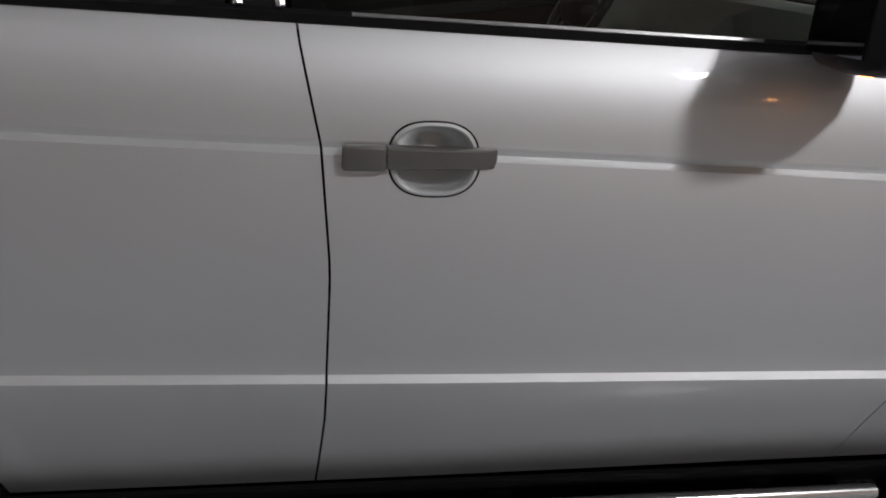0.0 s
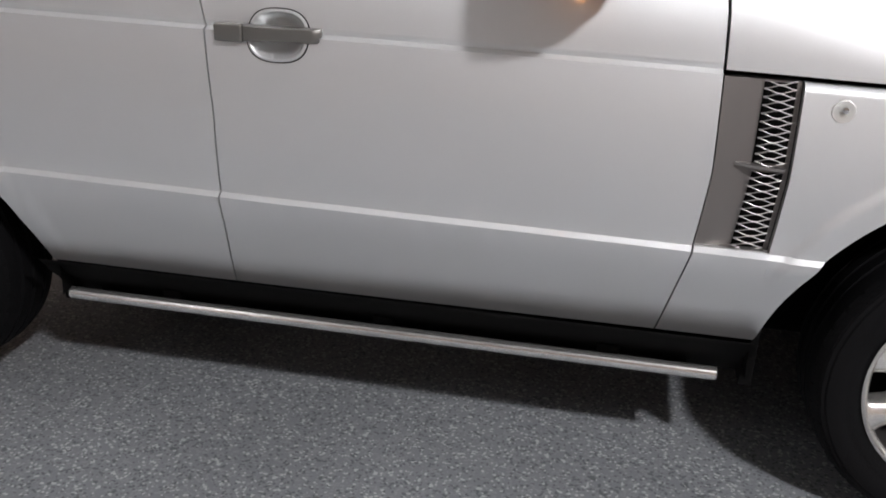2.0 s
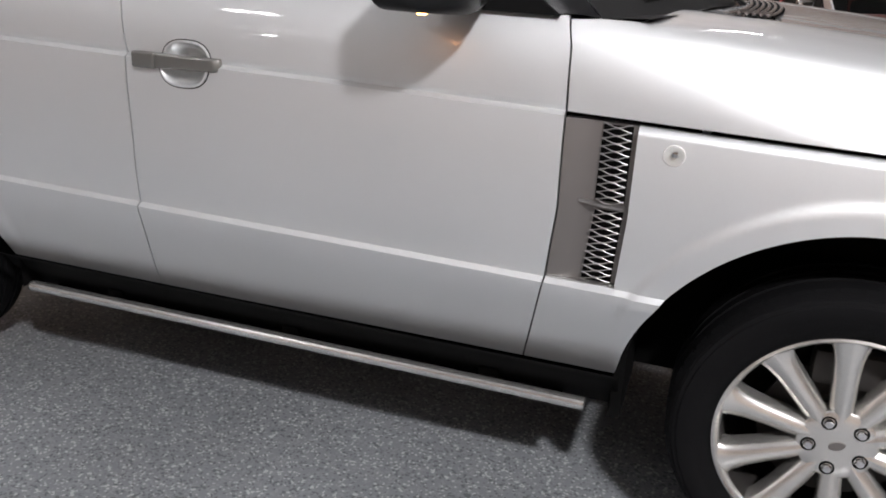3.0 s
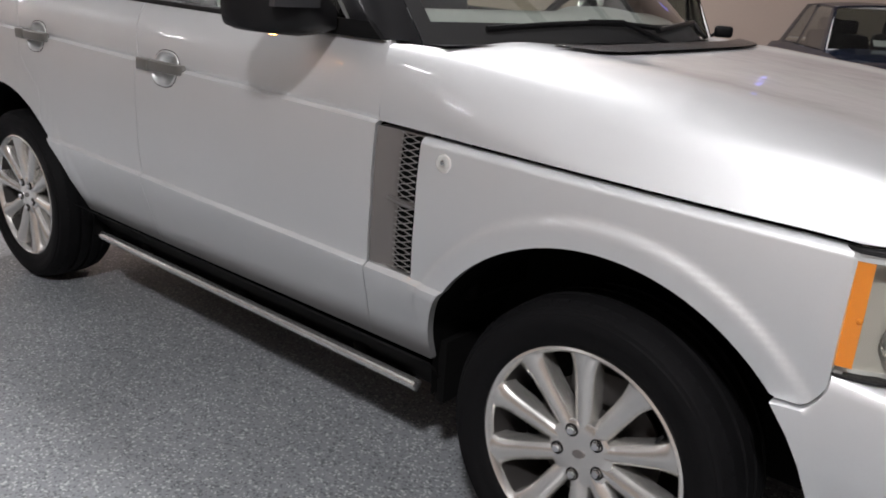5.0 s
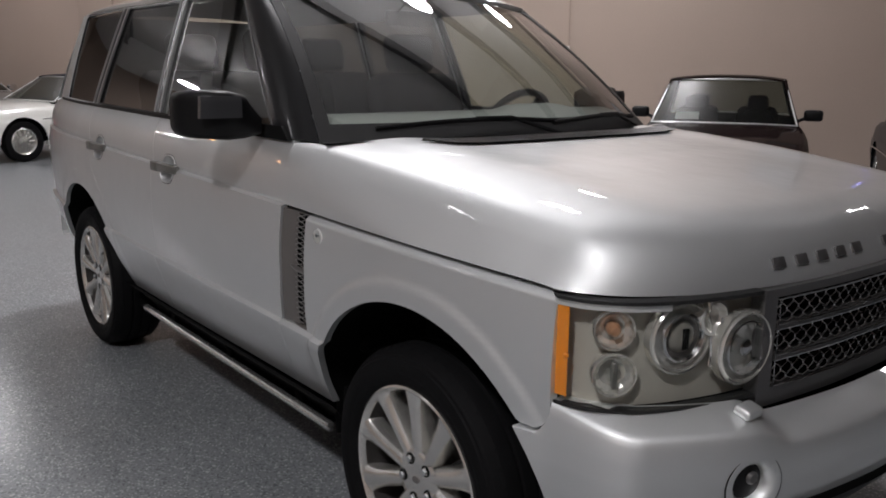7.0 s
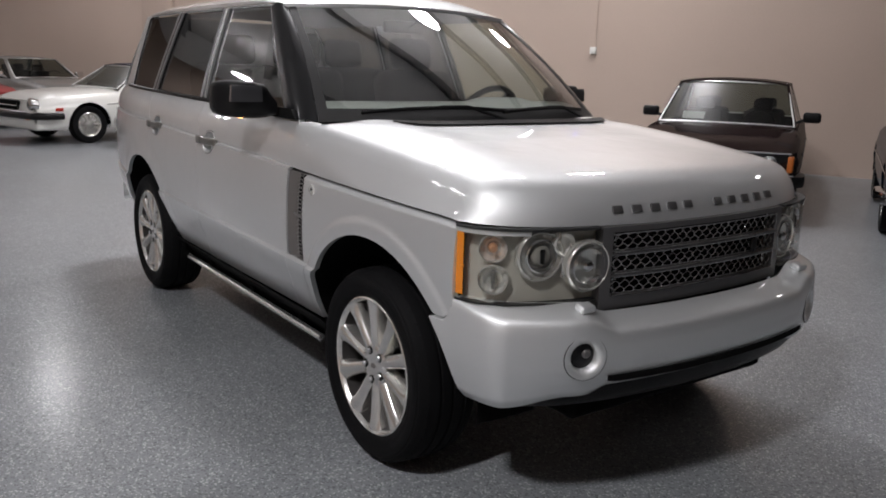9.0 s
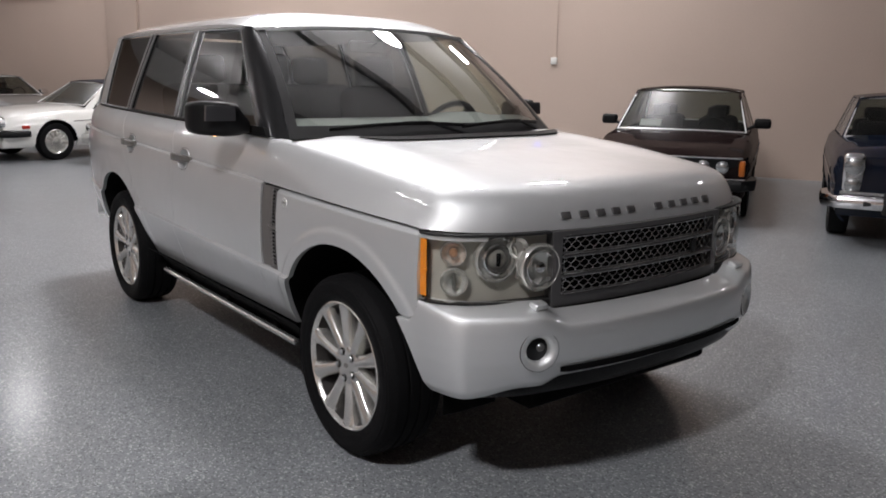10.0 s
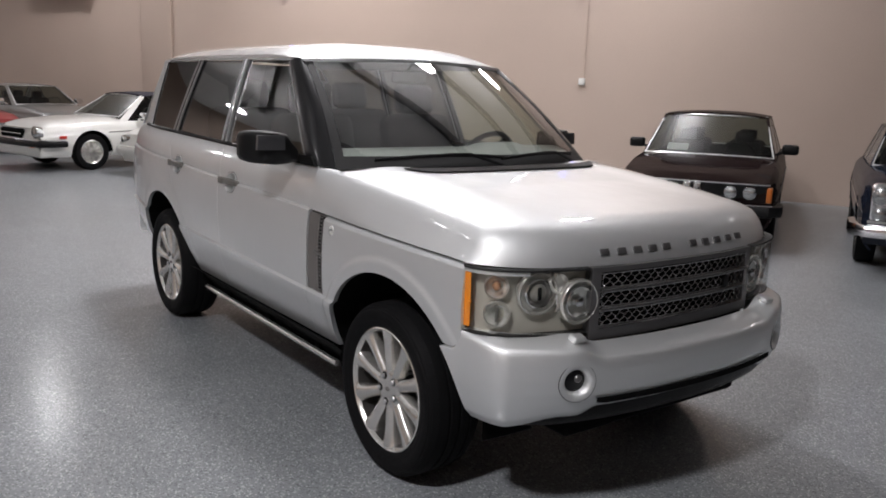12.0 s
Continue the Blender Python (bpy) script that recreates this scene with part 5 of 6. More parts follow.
def roof(e):
    bm = bmesh.new()
    rows = []
    fronts = ((0.0, 1.0), (0.010, 0.80), (0.025, 0.60), (0.045, 0.42), (0.07, 0.27), (0.10, 0.15), (0.135, 0.06), (0.17, 0.0))
    for i in range(30):
        t, f = fronts[i] if i < 8 else (0.17 + 0.83 * (i - 7) / 22, 0.0)
        x = mix(0.30, -2.30, t)
        row = []
        for k in range(25):
            u = mix(-1, 1, k / 24)
            xx = x - 0.085 * u * u * max(0, 1 - t / 0.35)
            w = greenhouse(x, ROOF_Z) + 0.006
            edge = abs(u) ** 8
            z = ROOF_Z + 0.024 + 0.075 * (1 - abs(u) ** 3.2) - 0.014 * edge + 0.012 * math.sin(math.pi * t ** 0.8) - 0.02 * max(0, (t - 0.85) / 0.15) ** 2
            q = screen_point(u, 1.0)
            ahead = mix(0.0, 1.0, smooth(1 - t / 0.17))
            row.append((mix(xx, q.x + 0.012 - 2.6 * t, ahead), mix(u * w, q.y * 1.03, f), mix(z, q.z + 0.004, f)))
        rows.append(row)
    add_grid(bm, rows)
    hem(bm, (0, 0, -0.02))
    r = part("roof", bm, M_PAINT, e, "silver roof with a soft crown")
    bm = bmesh.new()
    rows = []
    for i in range(9):
        x = mix(0.15, -2.2, i / 8)
        rows.append([(x, u * 0.66, 1.765 + 0.04 * (1 - u * u)) for u in np.linspace(-1, 1, 7)])
    add_grid(bm, rows)
    part("headliner", bm, M_HEADLINE, r)


def cabin(e):
    bm = bmesh.new()
    rows = []
    for f, x, z in ((1.0, 0.0, 1.256), (0.86, 0.66, 1.272), (0.6, 0.66, 1.300), (0.3, 0.64, 1.322), (0.1, 0.60, 1.334), (0.0, 0.575, 1.336), (0.0, 0.56, 1.322), (0.0, 0.555, 1.20), (0.0, 0.56, 1.0), (0.0, 0.62, 0.85)):
        row = []
        for u in np.linspace(-1, 1, 25):
            q = screen_point(u * 0.94, 0.0)
            row.append((mix(x, q.x - 0.03, f), u * 0.765, z + (0.02 * smooth((0.24 - abs(u - 0.45)) / 0.06) if 0.5 < x < 0.65 and z > 1.3 else 0)))
        rows.append(row)
    add_grid(bm, rows)
    d = part("dashboard", bm, M_DASH, e, "pale grey dashboard with a raised hood over the dials")
    bm = bmesh.new()
    c = Vector((0.44, 0.37, 1.235))
    t = pose(0, 0, 0, 0, -62, 0)
    tube(bm, [c + t @ Vector((0.19 * math.cos(a), 0.19 * math.sin(a), 0)) for a in [2 * math.pi * k / 28 for k in range(28)]], 0.016, 8, True)
    for a in (0, 120, 240):
        q = radians(a + 30)
        tube(bm, [c, c + t @ Vector((0.185 * math.cos(q), 0.185 * math.sin(q), 0))], 0.018, 6)
    box(bm, c, (0.10, 0.13, 0.10), 0.03, 2)
    part("steering_wheel", bm, M_BLACK, e, "black three-spoke steering wheel")
    for x, y, w in ((-0.12, -0.38, 0.52), (-0.12, 0.38, 0.52), (-1.02, -0.40, 0.60), (-1.02, 0.40, 0.60)):
        bm = bmesh.new()
        box(bm, (x + 0.18, y, 0.86), (0.56, w, 0.20), 0.07, 3)
        seat = part("car_seat", bm, M_LEATHER, e, "grey leather car seat")
        bm = bmesh.new()
        box(bm, (x - 0.14, y, 1.16), (0.17, w, 0.64), 0.07, 3, pose(0, 0, 0, 0, -14))
        part("backrest", bm, M_LEATHER, seat)
        bm = bmesh.new()
        box(bm, (x - 0.235, y, 1.57), (0.10, 0.28, 0.19), 0.045, 3, pose(0, 0, 0, 0, -10))
        part("headrest", bm, M_LEATHER, seat)
    bm = bmesh.new()
    box(bm, (0.16, 0.0, 1.705), (0.03, 0.24, 0.065), 0.014, 2)
    part("rear_view_mirror", bm, M_BLACK, e)


suv = empty("off_road_car")
tagged(suv, "silver metallic off-road car parked on the hall floor", "car")
for sd in (-1, 1):
    body_side(suv, sd)
    windows(suv, sd)
    mirror(suv, sd, 0.10 if sd > 0 else 0.0)
    sill(suv, sd)
    headlight(suv, sd)
    for axle in (AXF, AXR):
        wheel_house(suv, axle, sd)
        wheel(suv, axle, sd, 22 if axle == AXF else 30)
core(suv)
hood(suv)
front_glass(suv)
bumper(suv)
grille(suv)
roof(suv)
cabin(suv)


# ---- parked cars along the wall ----
def place(x, y, hx, hy):
    return pose(x, y, 0, 0, 0, math.degrees(math.atan2(hy, hx)))


def parked_car(name, label, m, paint, k):
    """An older car with x ahead. k: its measures.
    line: (x, z) of the body's upper edge from tail to nose; glass: windscreen base, windscreen top, rear glass top, rear glass base."""
    e = empty(name, m)
    tagged(e, label, "car", "parked cars along the wall")
    W, AF, AR, R, low = k["half"], k["axle_f"], k["axle_r"], k["wheel"], k.get("low", 0.24)
    lx, lz = [p[0] for p in k["line"]], [p[1] for p in k["line"]]
    x0, x1 = lx[0], lx[-1]
    top = lambda x: float(np.interp(x, lx, lz))
    arch = R + 0.055

    def half(x, z):
        t = (z - low) / max(0.05, top(x) - low)
        w = W * float(np.interp(t, [0, 0.12, 0.45, 0.68, 0.70, 0.9, 1.0], [0.90, 0.965, 1.0, 0.992, 0.982, 0.955, 0.90]))
        f = max(0.0, (x - (x1 - 0.9)) / 0.9)
        r = max(0.0, ((x0 + 0.8) - x) / 0.8)
        return w - W * (k.get("nose", 0.10) * f ** 2.2 + 0.12 * r ** 2.2)

    def bottom(x):
        z = low
        for ax in (AF, AR):
            d = abs(x - ax)
            if d < arch:
                z = max(z, R + math.sqrt(arch * arch - d * d))
        return z

    xs = sorted(set([x0 + (x1 - x0) * i / 40 for i in range(41)] + [ax + arch * math.sin(radians(a)) for ax in (AF, AR) for a in range(-90, 91, 9)]))
    cols = [(x - x0) / (x1 - x0) for x in xs]
    levels = [lambda x, t=t: low + (top(x) - low) * t for t in (0, 0.06, 0.12, 0.25, 0.45, 0.58, 0.675, 0.685, 0.70, 0.80, 0.9, 0.96, 1.0)]
    for s in (-1, 1):
        bm = bmesh.new()
        sheet(bm, s, lambda z: x0, lambda z: x1, bottom, top, levels, cols, half)
        hem(bm, (0, -s * 0.03, 0))
        part("body_side", bm, paint, e)
        if k.get("strip"):
            bm = bmesh.new()
            zz = lambda x: low + (top(x) - low) * k["strip"]
            tube(bm, [(x, s * (half(x, zz(x)) + 0.002), zz(x)) for x in np.linspace(x0 + 0.15, x1 - 0.1, 30) if bottom(x) < zz(x) - 0.02], 0.009, 6)
            part("side_trim", bm, k.get("trim", M_CHROME), e)
    (wbx, wbz), (wtx, wtz), (rtx, rtz), (rbx, rbz) = k["glass"]

    def deck(name_, xa, xb, crown):
        bm = bmesh.new()
        rows = []
        for i in range(21):
            x = mix(xa, xb, i / 20)
            rows.append([(x, u * half(x, top(x)), top(x) + crown * (1 - u ** 4) * min(1.0, (x1 - x) / 0.25 + 0.15, (x - x0) / 0.25 + 0.15) + k.get("bulge", 0) * math.exp(-(u / 0.25) ** 2)) for u in np.linspace(-1, 1, 21)])
        add_grid(bm, rows)
        hem(bm, (0, 0, -0.02))
        return part(name_, bm, paint, e)

    deck("hood", wbx - 0.03, x1, k.get("crown", 0.04))
    deck("boot_lid", x0, rbx + 0.03, 0.03)
    # ends
    for nm, x, sgn in (("nose_panel", x1, 1), ("tail_panel", x0, -1)):
        bm = bmesh.new()
        rows = []
        for t in (0, 0.1, 0.3, 0.6, 0.85, 0.95, 1.0):
            z = mix(low + 0.06, top(x), t)
            lean = k.get("lean", 0.0) * (1 - t) if sgn > 0 else 0.0
            rows.append([(x + sgn * (0.05 * math.sin(math.pi * min(1, t + 0.1)) + k.get("bow", 0.08) * (1 - u * u)) - lean, u * half(x, z), z + (k.get("crown", 0.04) * 0.15 * (1 - u ** 4) if t == 1.0 else 0)) for u in np.linspace(-1, 1, 17)])
        add_grid(bm, rows)
        part(nm, bm, k.get("face", paint) if sgn > 0 else paint, e)
    # cabin
    yb, yt = half(0.0, top(0.0)) - 0.02, k["roof_half"]

    def side_y(x, z):
        t = (z - top(x)) / max(0.01, wtz - top(x))
        return mix(half(x, top(x)) - 0.015, yt, max(0.0, min(1.0, t)))

    def glass_sheet(base_x, base_z, top_x, top_z, bow, name_, material):
        bm = bmesh.new()
        add_grid(bm, [[(mix(base_x, top_x, v) + bow * (1 - u * u), u * mix(yb - 0.03, yt - 0.02, v), mix(base_z, top_z, v) + 0.01 * (1 - u * u)) for u in np.linspace(-1, 1, 15)] for v in steps(6)])
        hem(bm, (0, 0, -0.004))
        g = part(name_, bm, material, e)
        bm = bmesh.new()
        edge = [(mix(base_x, top_x, v) + bow * (1 - u * u) + 0.004, u * mix(yb - 0.02, yt - 0.01, v), mix(base_z, top_z, v) + 0.012 * (1 - u * u)) for u, v in
                [(u, 0.0) for u in np.linspace(-1, 1, 13)] + [(1.0, v) for v in steps(5)[1:]] + [(u, 1.0) for u in np.linspace(1, -1, 13)[1:]] + [(-1.0, v) for v in steps(5)[::-1][1:-1]]]
        tube(bm, edge, 0.010, 6, True)
        part("glass_trim", bm, k.get("frame", M_TRIM), g)
        return g

    glass_sheet(wbx, wbz, wtx, wtz, 0.07, "windscreen", M_OLDGLASS)
    glass_sheet(rbx, rbz, rtx, rtz, -0.05, "back_glass", M_TINT if k.get("soft") else M_OLDGLASS)
    roof_mat = k.get("roof_paint", paint)
    bm = bmesh.new()
    rows = []
    for i in range(13):
        x = mix(wtx + 0.02, rtx - 0.02, i / 12)
        rows.append([(x + (0.06 * (1 - u * u) * (1 - 2 * i / 12)), u * (yt + 0.012), mix(wtz, rtz, i / 12) + 0.045 * (1 - abs(u) ** 2.5) + 0.02 * math.sin(math.pi * i / 12)) for u in np.linspace(-1, 1, 15)])
    add_grid(bm, rows)
    hem(bm, (0, 0, -0.02))
    part("roof", bm, roof_mat, e)
    mid = k.get("pillar", (wbx + rbx) / 2 - 0.15)
    for s in (-1, 1):
        g = lambda x, z: (x, s * side_y(x, z), z)
        for lab, c in (("front_side_glass", [(mid + 0.03, top(mid) + 0.01), (wbx - 0.14, top(wbx - 0.14) + 0.01), (wtx - 0.06, wtz - 0.015), (mid - 0.01, wtz - 0.015)]),
                       ("rear_side_glass", [(rbx + 0.22, top(rbx + 0.22) + 0.01), (mid - 0.03, top(mid) + 0.01), (mid - 0.06, wtz - 0.015), (rtx + 0.08, rtz - 0.015)])):
            bm = bmesh.new()
            quad_sheet(bm, c, g, 6, 4)
            hem(bm, (0, -s * 0.004, 0))
            part(lab, bm, M_CANVAS if k.get("soft") and lab == "rear_side_glass" else M_OLDGLASS, e)
        for lab, c, mt in (("screen_pillar", [(wbx - 0.14, top(wbx) + 0.0), (wbx + 0.02, top(wbx)), (wtx + 0.02, wtz + 0.005), (wtx - 0.07, wtz + 0.005)], k.get("pillar_paint", paint)),
                           ("door_pillar", [(mid - 0.03, top(mid)), (mid + 0.03, top(mid)), (mid - 0.01, wtz + 0.005), (mid - 0.06, wtz + 0.005)], roof_mat),
                           ("tail_pillar", [(rbx - 0.02, top(rbx)), (rbx + 0.22, top(rbx + 0.2)), (rtx + 0.08, rtz + 0.005), (rtx - 0.03, rtz + 0.005)], roof_mat)):
            bm = bmesh.new()
            quad_sheet(bm, c, lambda x, z: (x, s * (side_y(x, z) + 0.004), z), 3, 5)
            hem(bm, (0, -s * 0.03, 0))
            part(lab, bm, mt, e)
        # mirrors
        if k.get("bare"):
            continue
        bm = bmesh.new()
        mx, mz, my = k.get("mirror", (wbx - 0.28, wbz + 0.07, W + 0.09))
        box(bm, (mx, s * my, mz), (0.10, 0.20, 0.125), 0.035, 3)
        tube(bm, [(mx, s * (my - 0.06), mz - 0.02), (mx + 0.02, s * (my - 0.17), mz - 0.07)], 0.02, 6)
        part("door_mirror", bm, k.get("mirror_paint", M_BLACK), e)
    # inside
    bm = bmesh.new()
    box(bm, ((AF + AR) / 2 - 0.1, 0, 0.36), (x1 - x0 - 1.5, 1.1, 0.16), 0.02, 1)
    box(bm, (wbx - 0.12, 0, wbz - 0.13), (0.34, 2 * yb - 0.14, 0.2), 0.06, 2)
    part("dark_tub", bm, M_GAP, e)
    for sx in (0.55, 1.35):
        for s in (-1, 1):
            bm = bmesh.new()
            box(bm, (wbx - sx - 0.35, s * 0.36, wbz - 0.12), (0.16, 0.48, 0.52), 0.07, 2, pose(0, 0, 0, 0, -14))
            box(bm, (wbx - sx - 0.45, s * 0.36, wbz + 0.20), (0.09, 0.24, 0.15), 0.04, 2)
            part("car_seat", bm, M_LEATHER, e)
    bm = bmesh.new()
    c = Vector((wbx - 0.36, 0.36, wbz - 0.0))
    tq = pose(0, 0, 0, 0, -65)
    tube(bm, [c + tq @ Vector((0.18 * math.cos(a), 0.18 * math.sin(a), 0)) for a in [2 * math.pi * i / 20 for i in range(20)]], 0.012, 6, True)
    part("steering_wheel", bm, M_BLACK, e)
    # wheels
    for ax in (AF, AR):
        for s in (-1, 1):
            mm = Matrix.Translation((ax, s * (W - 0.125), R)) @ pose(0, 0, 0, -90 * s)
            bm = bmesh.new()
            revolve(bm, [(R * 0.62, -0.08), (R * 0.8, -0.1), (R * 0.96, -0.09), (R, -0.06), (R, 0.06), (R * 0.96, 0.09), (R * 0.8, 0.1), (R * 0.64, 0.085)], 36, mm)
            part("tyre", bm, M_TYRE, e)
            bm = bmesh.new()
            revolve(bm, [(R * 0.65, 0.085), (R * 0.62, 0.092), (R * 0.57, 0.08), (R * 0.54, 0.045), (R * 0.30, 0.05), (R * 0.26, 0.07), (R * 0.12, 0.075), (0.0, 0.076)], 32, mm)
            rim = part("rim", bm, k.get("rim", M_ALLOY), e)
            for q in range(12):
                bm = bmesh.new()
                a = 2 * math.pi * q / 12
                tube(bm, [mm @ Vector((R * 0.24 * math.cos(a), R * 0.24 * math.sin(a), 0.07)), mm @ Vector((R * 0.56 * math.cos(a), R * 0.56 * math.sin(a), 0.066))], R * 0.035, 5)
                part("spoke", bm, k.get("rim", M_ALLOY), rim)
            bm = bmesh.new()
            rows = []
            for y in (half(ax, R + 0.3) - 0.01, W - 0.34):
                rows.append([(ax + arch * math.cos(math.pi * i / 16), s * min(y, half(ax + arch * math.cos(math.pi * i / 16), R + 0.2) - 0.012), R + arch * math.sin(math.pi * i / 16)) for i in range(17)])
            add_grid(bm, rows)
            bm.faces.new([bm.verts.new((ax + arch * math.cos(math.pi * i / 16), s * (W - 0.34), R + arch * math.sin(math.pi * i / 16))) for i in range(17)])
            part("wheel_house", bm, M_GAP, e)
    return e, half, top


def round_lamp(e, x, y, z, r, name="headlight", ring=M_CHROME, sx=1.0, sz=1.0):
    m = Matrix.Translation((x, y, z)) @ pose(0, 0, 0, 0, 90, 0) @ Matrix.Diagonal((sz, sx, 1, 1))
    bm = bmesh.new()
    revolve(bm, [(r * 1.06, -0.03), (r * 1.06, 0.006), (r * 1.02, 0.008), (r * 0.97, 0.004)], 28, m)
    ob = part(name, bm, ring, e)
    bm = bmesh.new()
    revolve(bm, [(r * 0.98, 0.004), (r * 0.6, 0.016), (0.0, 0.022)], 28, m)
    part("lens", bm, M_OLDLENS, ob)


def bumper_bar(e, x1, half_w, z, h, depth, bow, material, name="bumper", wrap=0.45):
    bm = bmesh.new()
    rows = []
    pts = [(x1 - wrap, -half_w), (x1 - 0.12, -half_w)] + [(x1 + bow * (1 - (u / 1) ** 2) - 0.0, u * (half_w - 0.06)) for u in np.linspace(-0.96, 0.96, 13)] + [(x1 - 0.12, half_w), (x1 - wrap, half_w)]
    for o, dz in ((-0.03, -0.5), (0.0, -0.5), (depth * 0.8, -0.42), (depth, -0.15), (depth, 0.15), (depth * 0.8, 0.42), (0.0, 0.5), (-0.03, 0.5)):
        row = []
        for x, y in pts:
            n = Vector((1.0, y / half_w * (1.6 if abs(y) > half_w * 0.97 else 0.2), 0)).normalized()
            row.append((x + n.x * o * (0.2 if abs(y) >= half_w else 1), y + n.y * o, z + h * dz))
        rows.append(row)
    add_grid(bm, rows)
    return part(name, bm, material, e)


# dark maroon coupe with four round lamps
coupe, hw, tp = parked_car("coupe", "dark maroon two-door coupe with chrome-framed windscreen by the wall", place(-2.58, 6.72, 0.515, -0.857), M_BROWNPAINT,
    dict(half=0.90, axle_f=1.315, axle_r=-1.315, wheel=0.315, line=[(-2.52, 0.80), (-2.2, 0.90), (-1.3, 0.93), (0.0, 0.905), (0.75, 0.915), (1.3, 0.885), (1.8, 0.815), (2.13, 0.74)],
         glass=[(0.80, 0.935), (0.16, 1.405), (-0.98, 1.40), (-1.55, 0.95)], roof_half=0.64, nose=0.05, bow=0.03, lean=0.07, face=M_BROWNPAINT, strip=0.60, trim=M_BLACK,
         mirror=(0.42, 1.03, 0.945), crown=0.035))
bm = bmesh.new()
quad_sheet(bm, [(-0.78, 0.535), (0.78, 0.535), (0.78, 0.725), (-0.78, 0.725)], lambda y, z: (2.185 - 0.06 * (y / 0.8) ** 2 + 0.25 * (z - 0.6) * 0.3, y, z), 12, 4)
hem(bm, (-0.03, 0, 0))
part("grille_panel", bm, M_BLACK, coupe, "black recessed nose panel")
bm = bmesh.new()
tube(bm, [(2.205 - 0.06 * (y / 0.8) ** 2, y, 0.735) for y in np.linspace(-0.8, 0.8, 13)], 0.010, 6)
part("nose_trim", bm, M_CHROME, coupe)
for y in (-0.60, -0.405, 0.405, 0.60):
    round_lamp(coupe, 2.205 - 0.06 * (y / 0.8) ** 2, y, 0.636, 0.066)
for y in (-0.055, 0.055):
    bm = bmesh.new()
    box(bm, (2.215, y, 0.64), (0.03, 0.085, 0.17), 0.02, 3)
    part("kidney_grille", bm, M_CHROME, coupe)
for y in (-0.80, 0.80):
    bm = bmesh.new()
    box(bm, (2.10, y, 0.625), (0.12, 0.06, 0.165), 0.015, 2)
    part("corner_lamp", bm, M_DARKAMBER, coupe)
bumper_bar(coupe, 2.19, 0.89, 0.45, 0.13, 0.07, 0.03, M_BLACK)
bm = bmesh.new()
tube(bm, [(2.265 - 0.08 * (y / 0.85) ** 2, y, 0.512) for y in np.linspace(-0.84, 0.84, 13)], 0.012, 6)
part("bumper_trim", bm, M_CHROME, coupe)
bm = bmesh.new()
box(bm, (2.10, 0, 0.32), (0.12, 1.5, 0.14), 0.03, 2)
part("front_apron", bm, M_BROWNPAINT, coupe)
bm = bmesh.new()
box(bm, (0.55, -0.40, 1.005), (0.16, 0.26, 0.004), 0.0, 1, pose(0, 0, 0, 0, 28))
part("paper_card", bm, M_PAPER, coupe, "white paper card behind the windscreen")
for y0 in (-0.52, 0.05):
    bm = bmesh.new()
    tube(bm, [(0.85 - 0.08 * ((y0 + 0.25) / 0.6) ** 2, y0, 0.945), (0.83, y0 + 0.25, 0.962), (0.82, y0 + 0.5, 0.955)], 0.008, 5)
    part("wiper", bm, M_BLACK, coupe)

# dark blue saloon with upright oval lamps and chrome bumper
saloon, hw, tp = parked_car("saloon", "dark blue older saloon with upright oval lamps and chrome bumper", place(-0.04, 7.50, 0.49, -0.872), M_BLUEPAINT,
    dict(half=0.885, axle_f=1.375, axle_r=-1.375, wheel=0.32, line=[(-2.50, 0.78), (-2.2, 0.88), (-1.3, 0.93), (0.0, 0.95), (0.80, 0.96), (1.4, 0.94), (1.9, 0.90), (2.12, 0.86)],
         glass=[(0.80, 0.975), (0.22, 1.38), (-1.05, 1.38), (-1.55, 0.97)], roof_half=0.62, nose=0.04, bow=0.04, strip=0.55, bare=True, crown=0.05))
for y in (-0.70, 0.70):
    bm = bmesh.new()
    box(bm, (2.13, y, 0.70), (0.12, 0.20, 0.40), 0.06, 4)
    part("lamp_surround", bm, M_CHROME, saloon)
    round_lamp(saloon, 2.195, y, 0.775, 0.085)
    round_lamp(saloon, 2.195, y, 0.60, 0.07)
bm = bmesh.new()
box(bm, (2.16, 0, 0.70), (0.10, 0.62, 0.36), 0.03, 3)
g_ = part("radiator_grille", bm, M_CHROME, saloon, "chrome upright radiator grille")
for k_ in range(8):
    bm = bmesh.new()
    box(bm, (2.214, 0, 0.56 + 0.04 * k_), (0.012, 0.54, 0.018), 0.004, 1)
    part("grille_slat", bm, M_GAP, g_)
bumper_bar(saloon, 2.20, 0.90, 0.44, 0.13, 0.08, 0.05, M_CHROME, wrap=0.5)
bm = bmesh.new()
box(bm, (2.30, -0.0, 0.44), (0.02, 1.2, 0.045), 0.01, 2)
part("bumper_rubber", bm, M_RUBBER, saloon)
for y in (-0.40, 0.40):
    bm = bmesh.new()
    box(bm, (2.295, y, 0.45), (0.06, 0.07, 0.21), 0.02, 3)
    part("overrider", bm, M_RUBBER, saloon, "black rubber bumper guard")
bm = bmesh.new()
tube(bm, [(2.235 - 0.06 * (y / 0.85) ** 2, y, 0.525) for y in np.linspace(-0.80, 0.80, 13)], 0.016, 6)
part("nose_trim", bm, M_CHROME, saloon)
bm = bmesh.new()
box(bm, (0.60, -0.18, 1.06), (0.10, 0.20, 0.004), 0.0, 1, pose(0, 0, 0, 0, 32))
part("paper_card", bm, M_PAPER, saloon, "white card behind the windscreen")
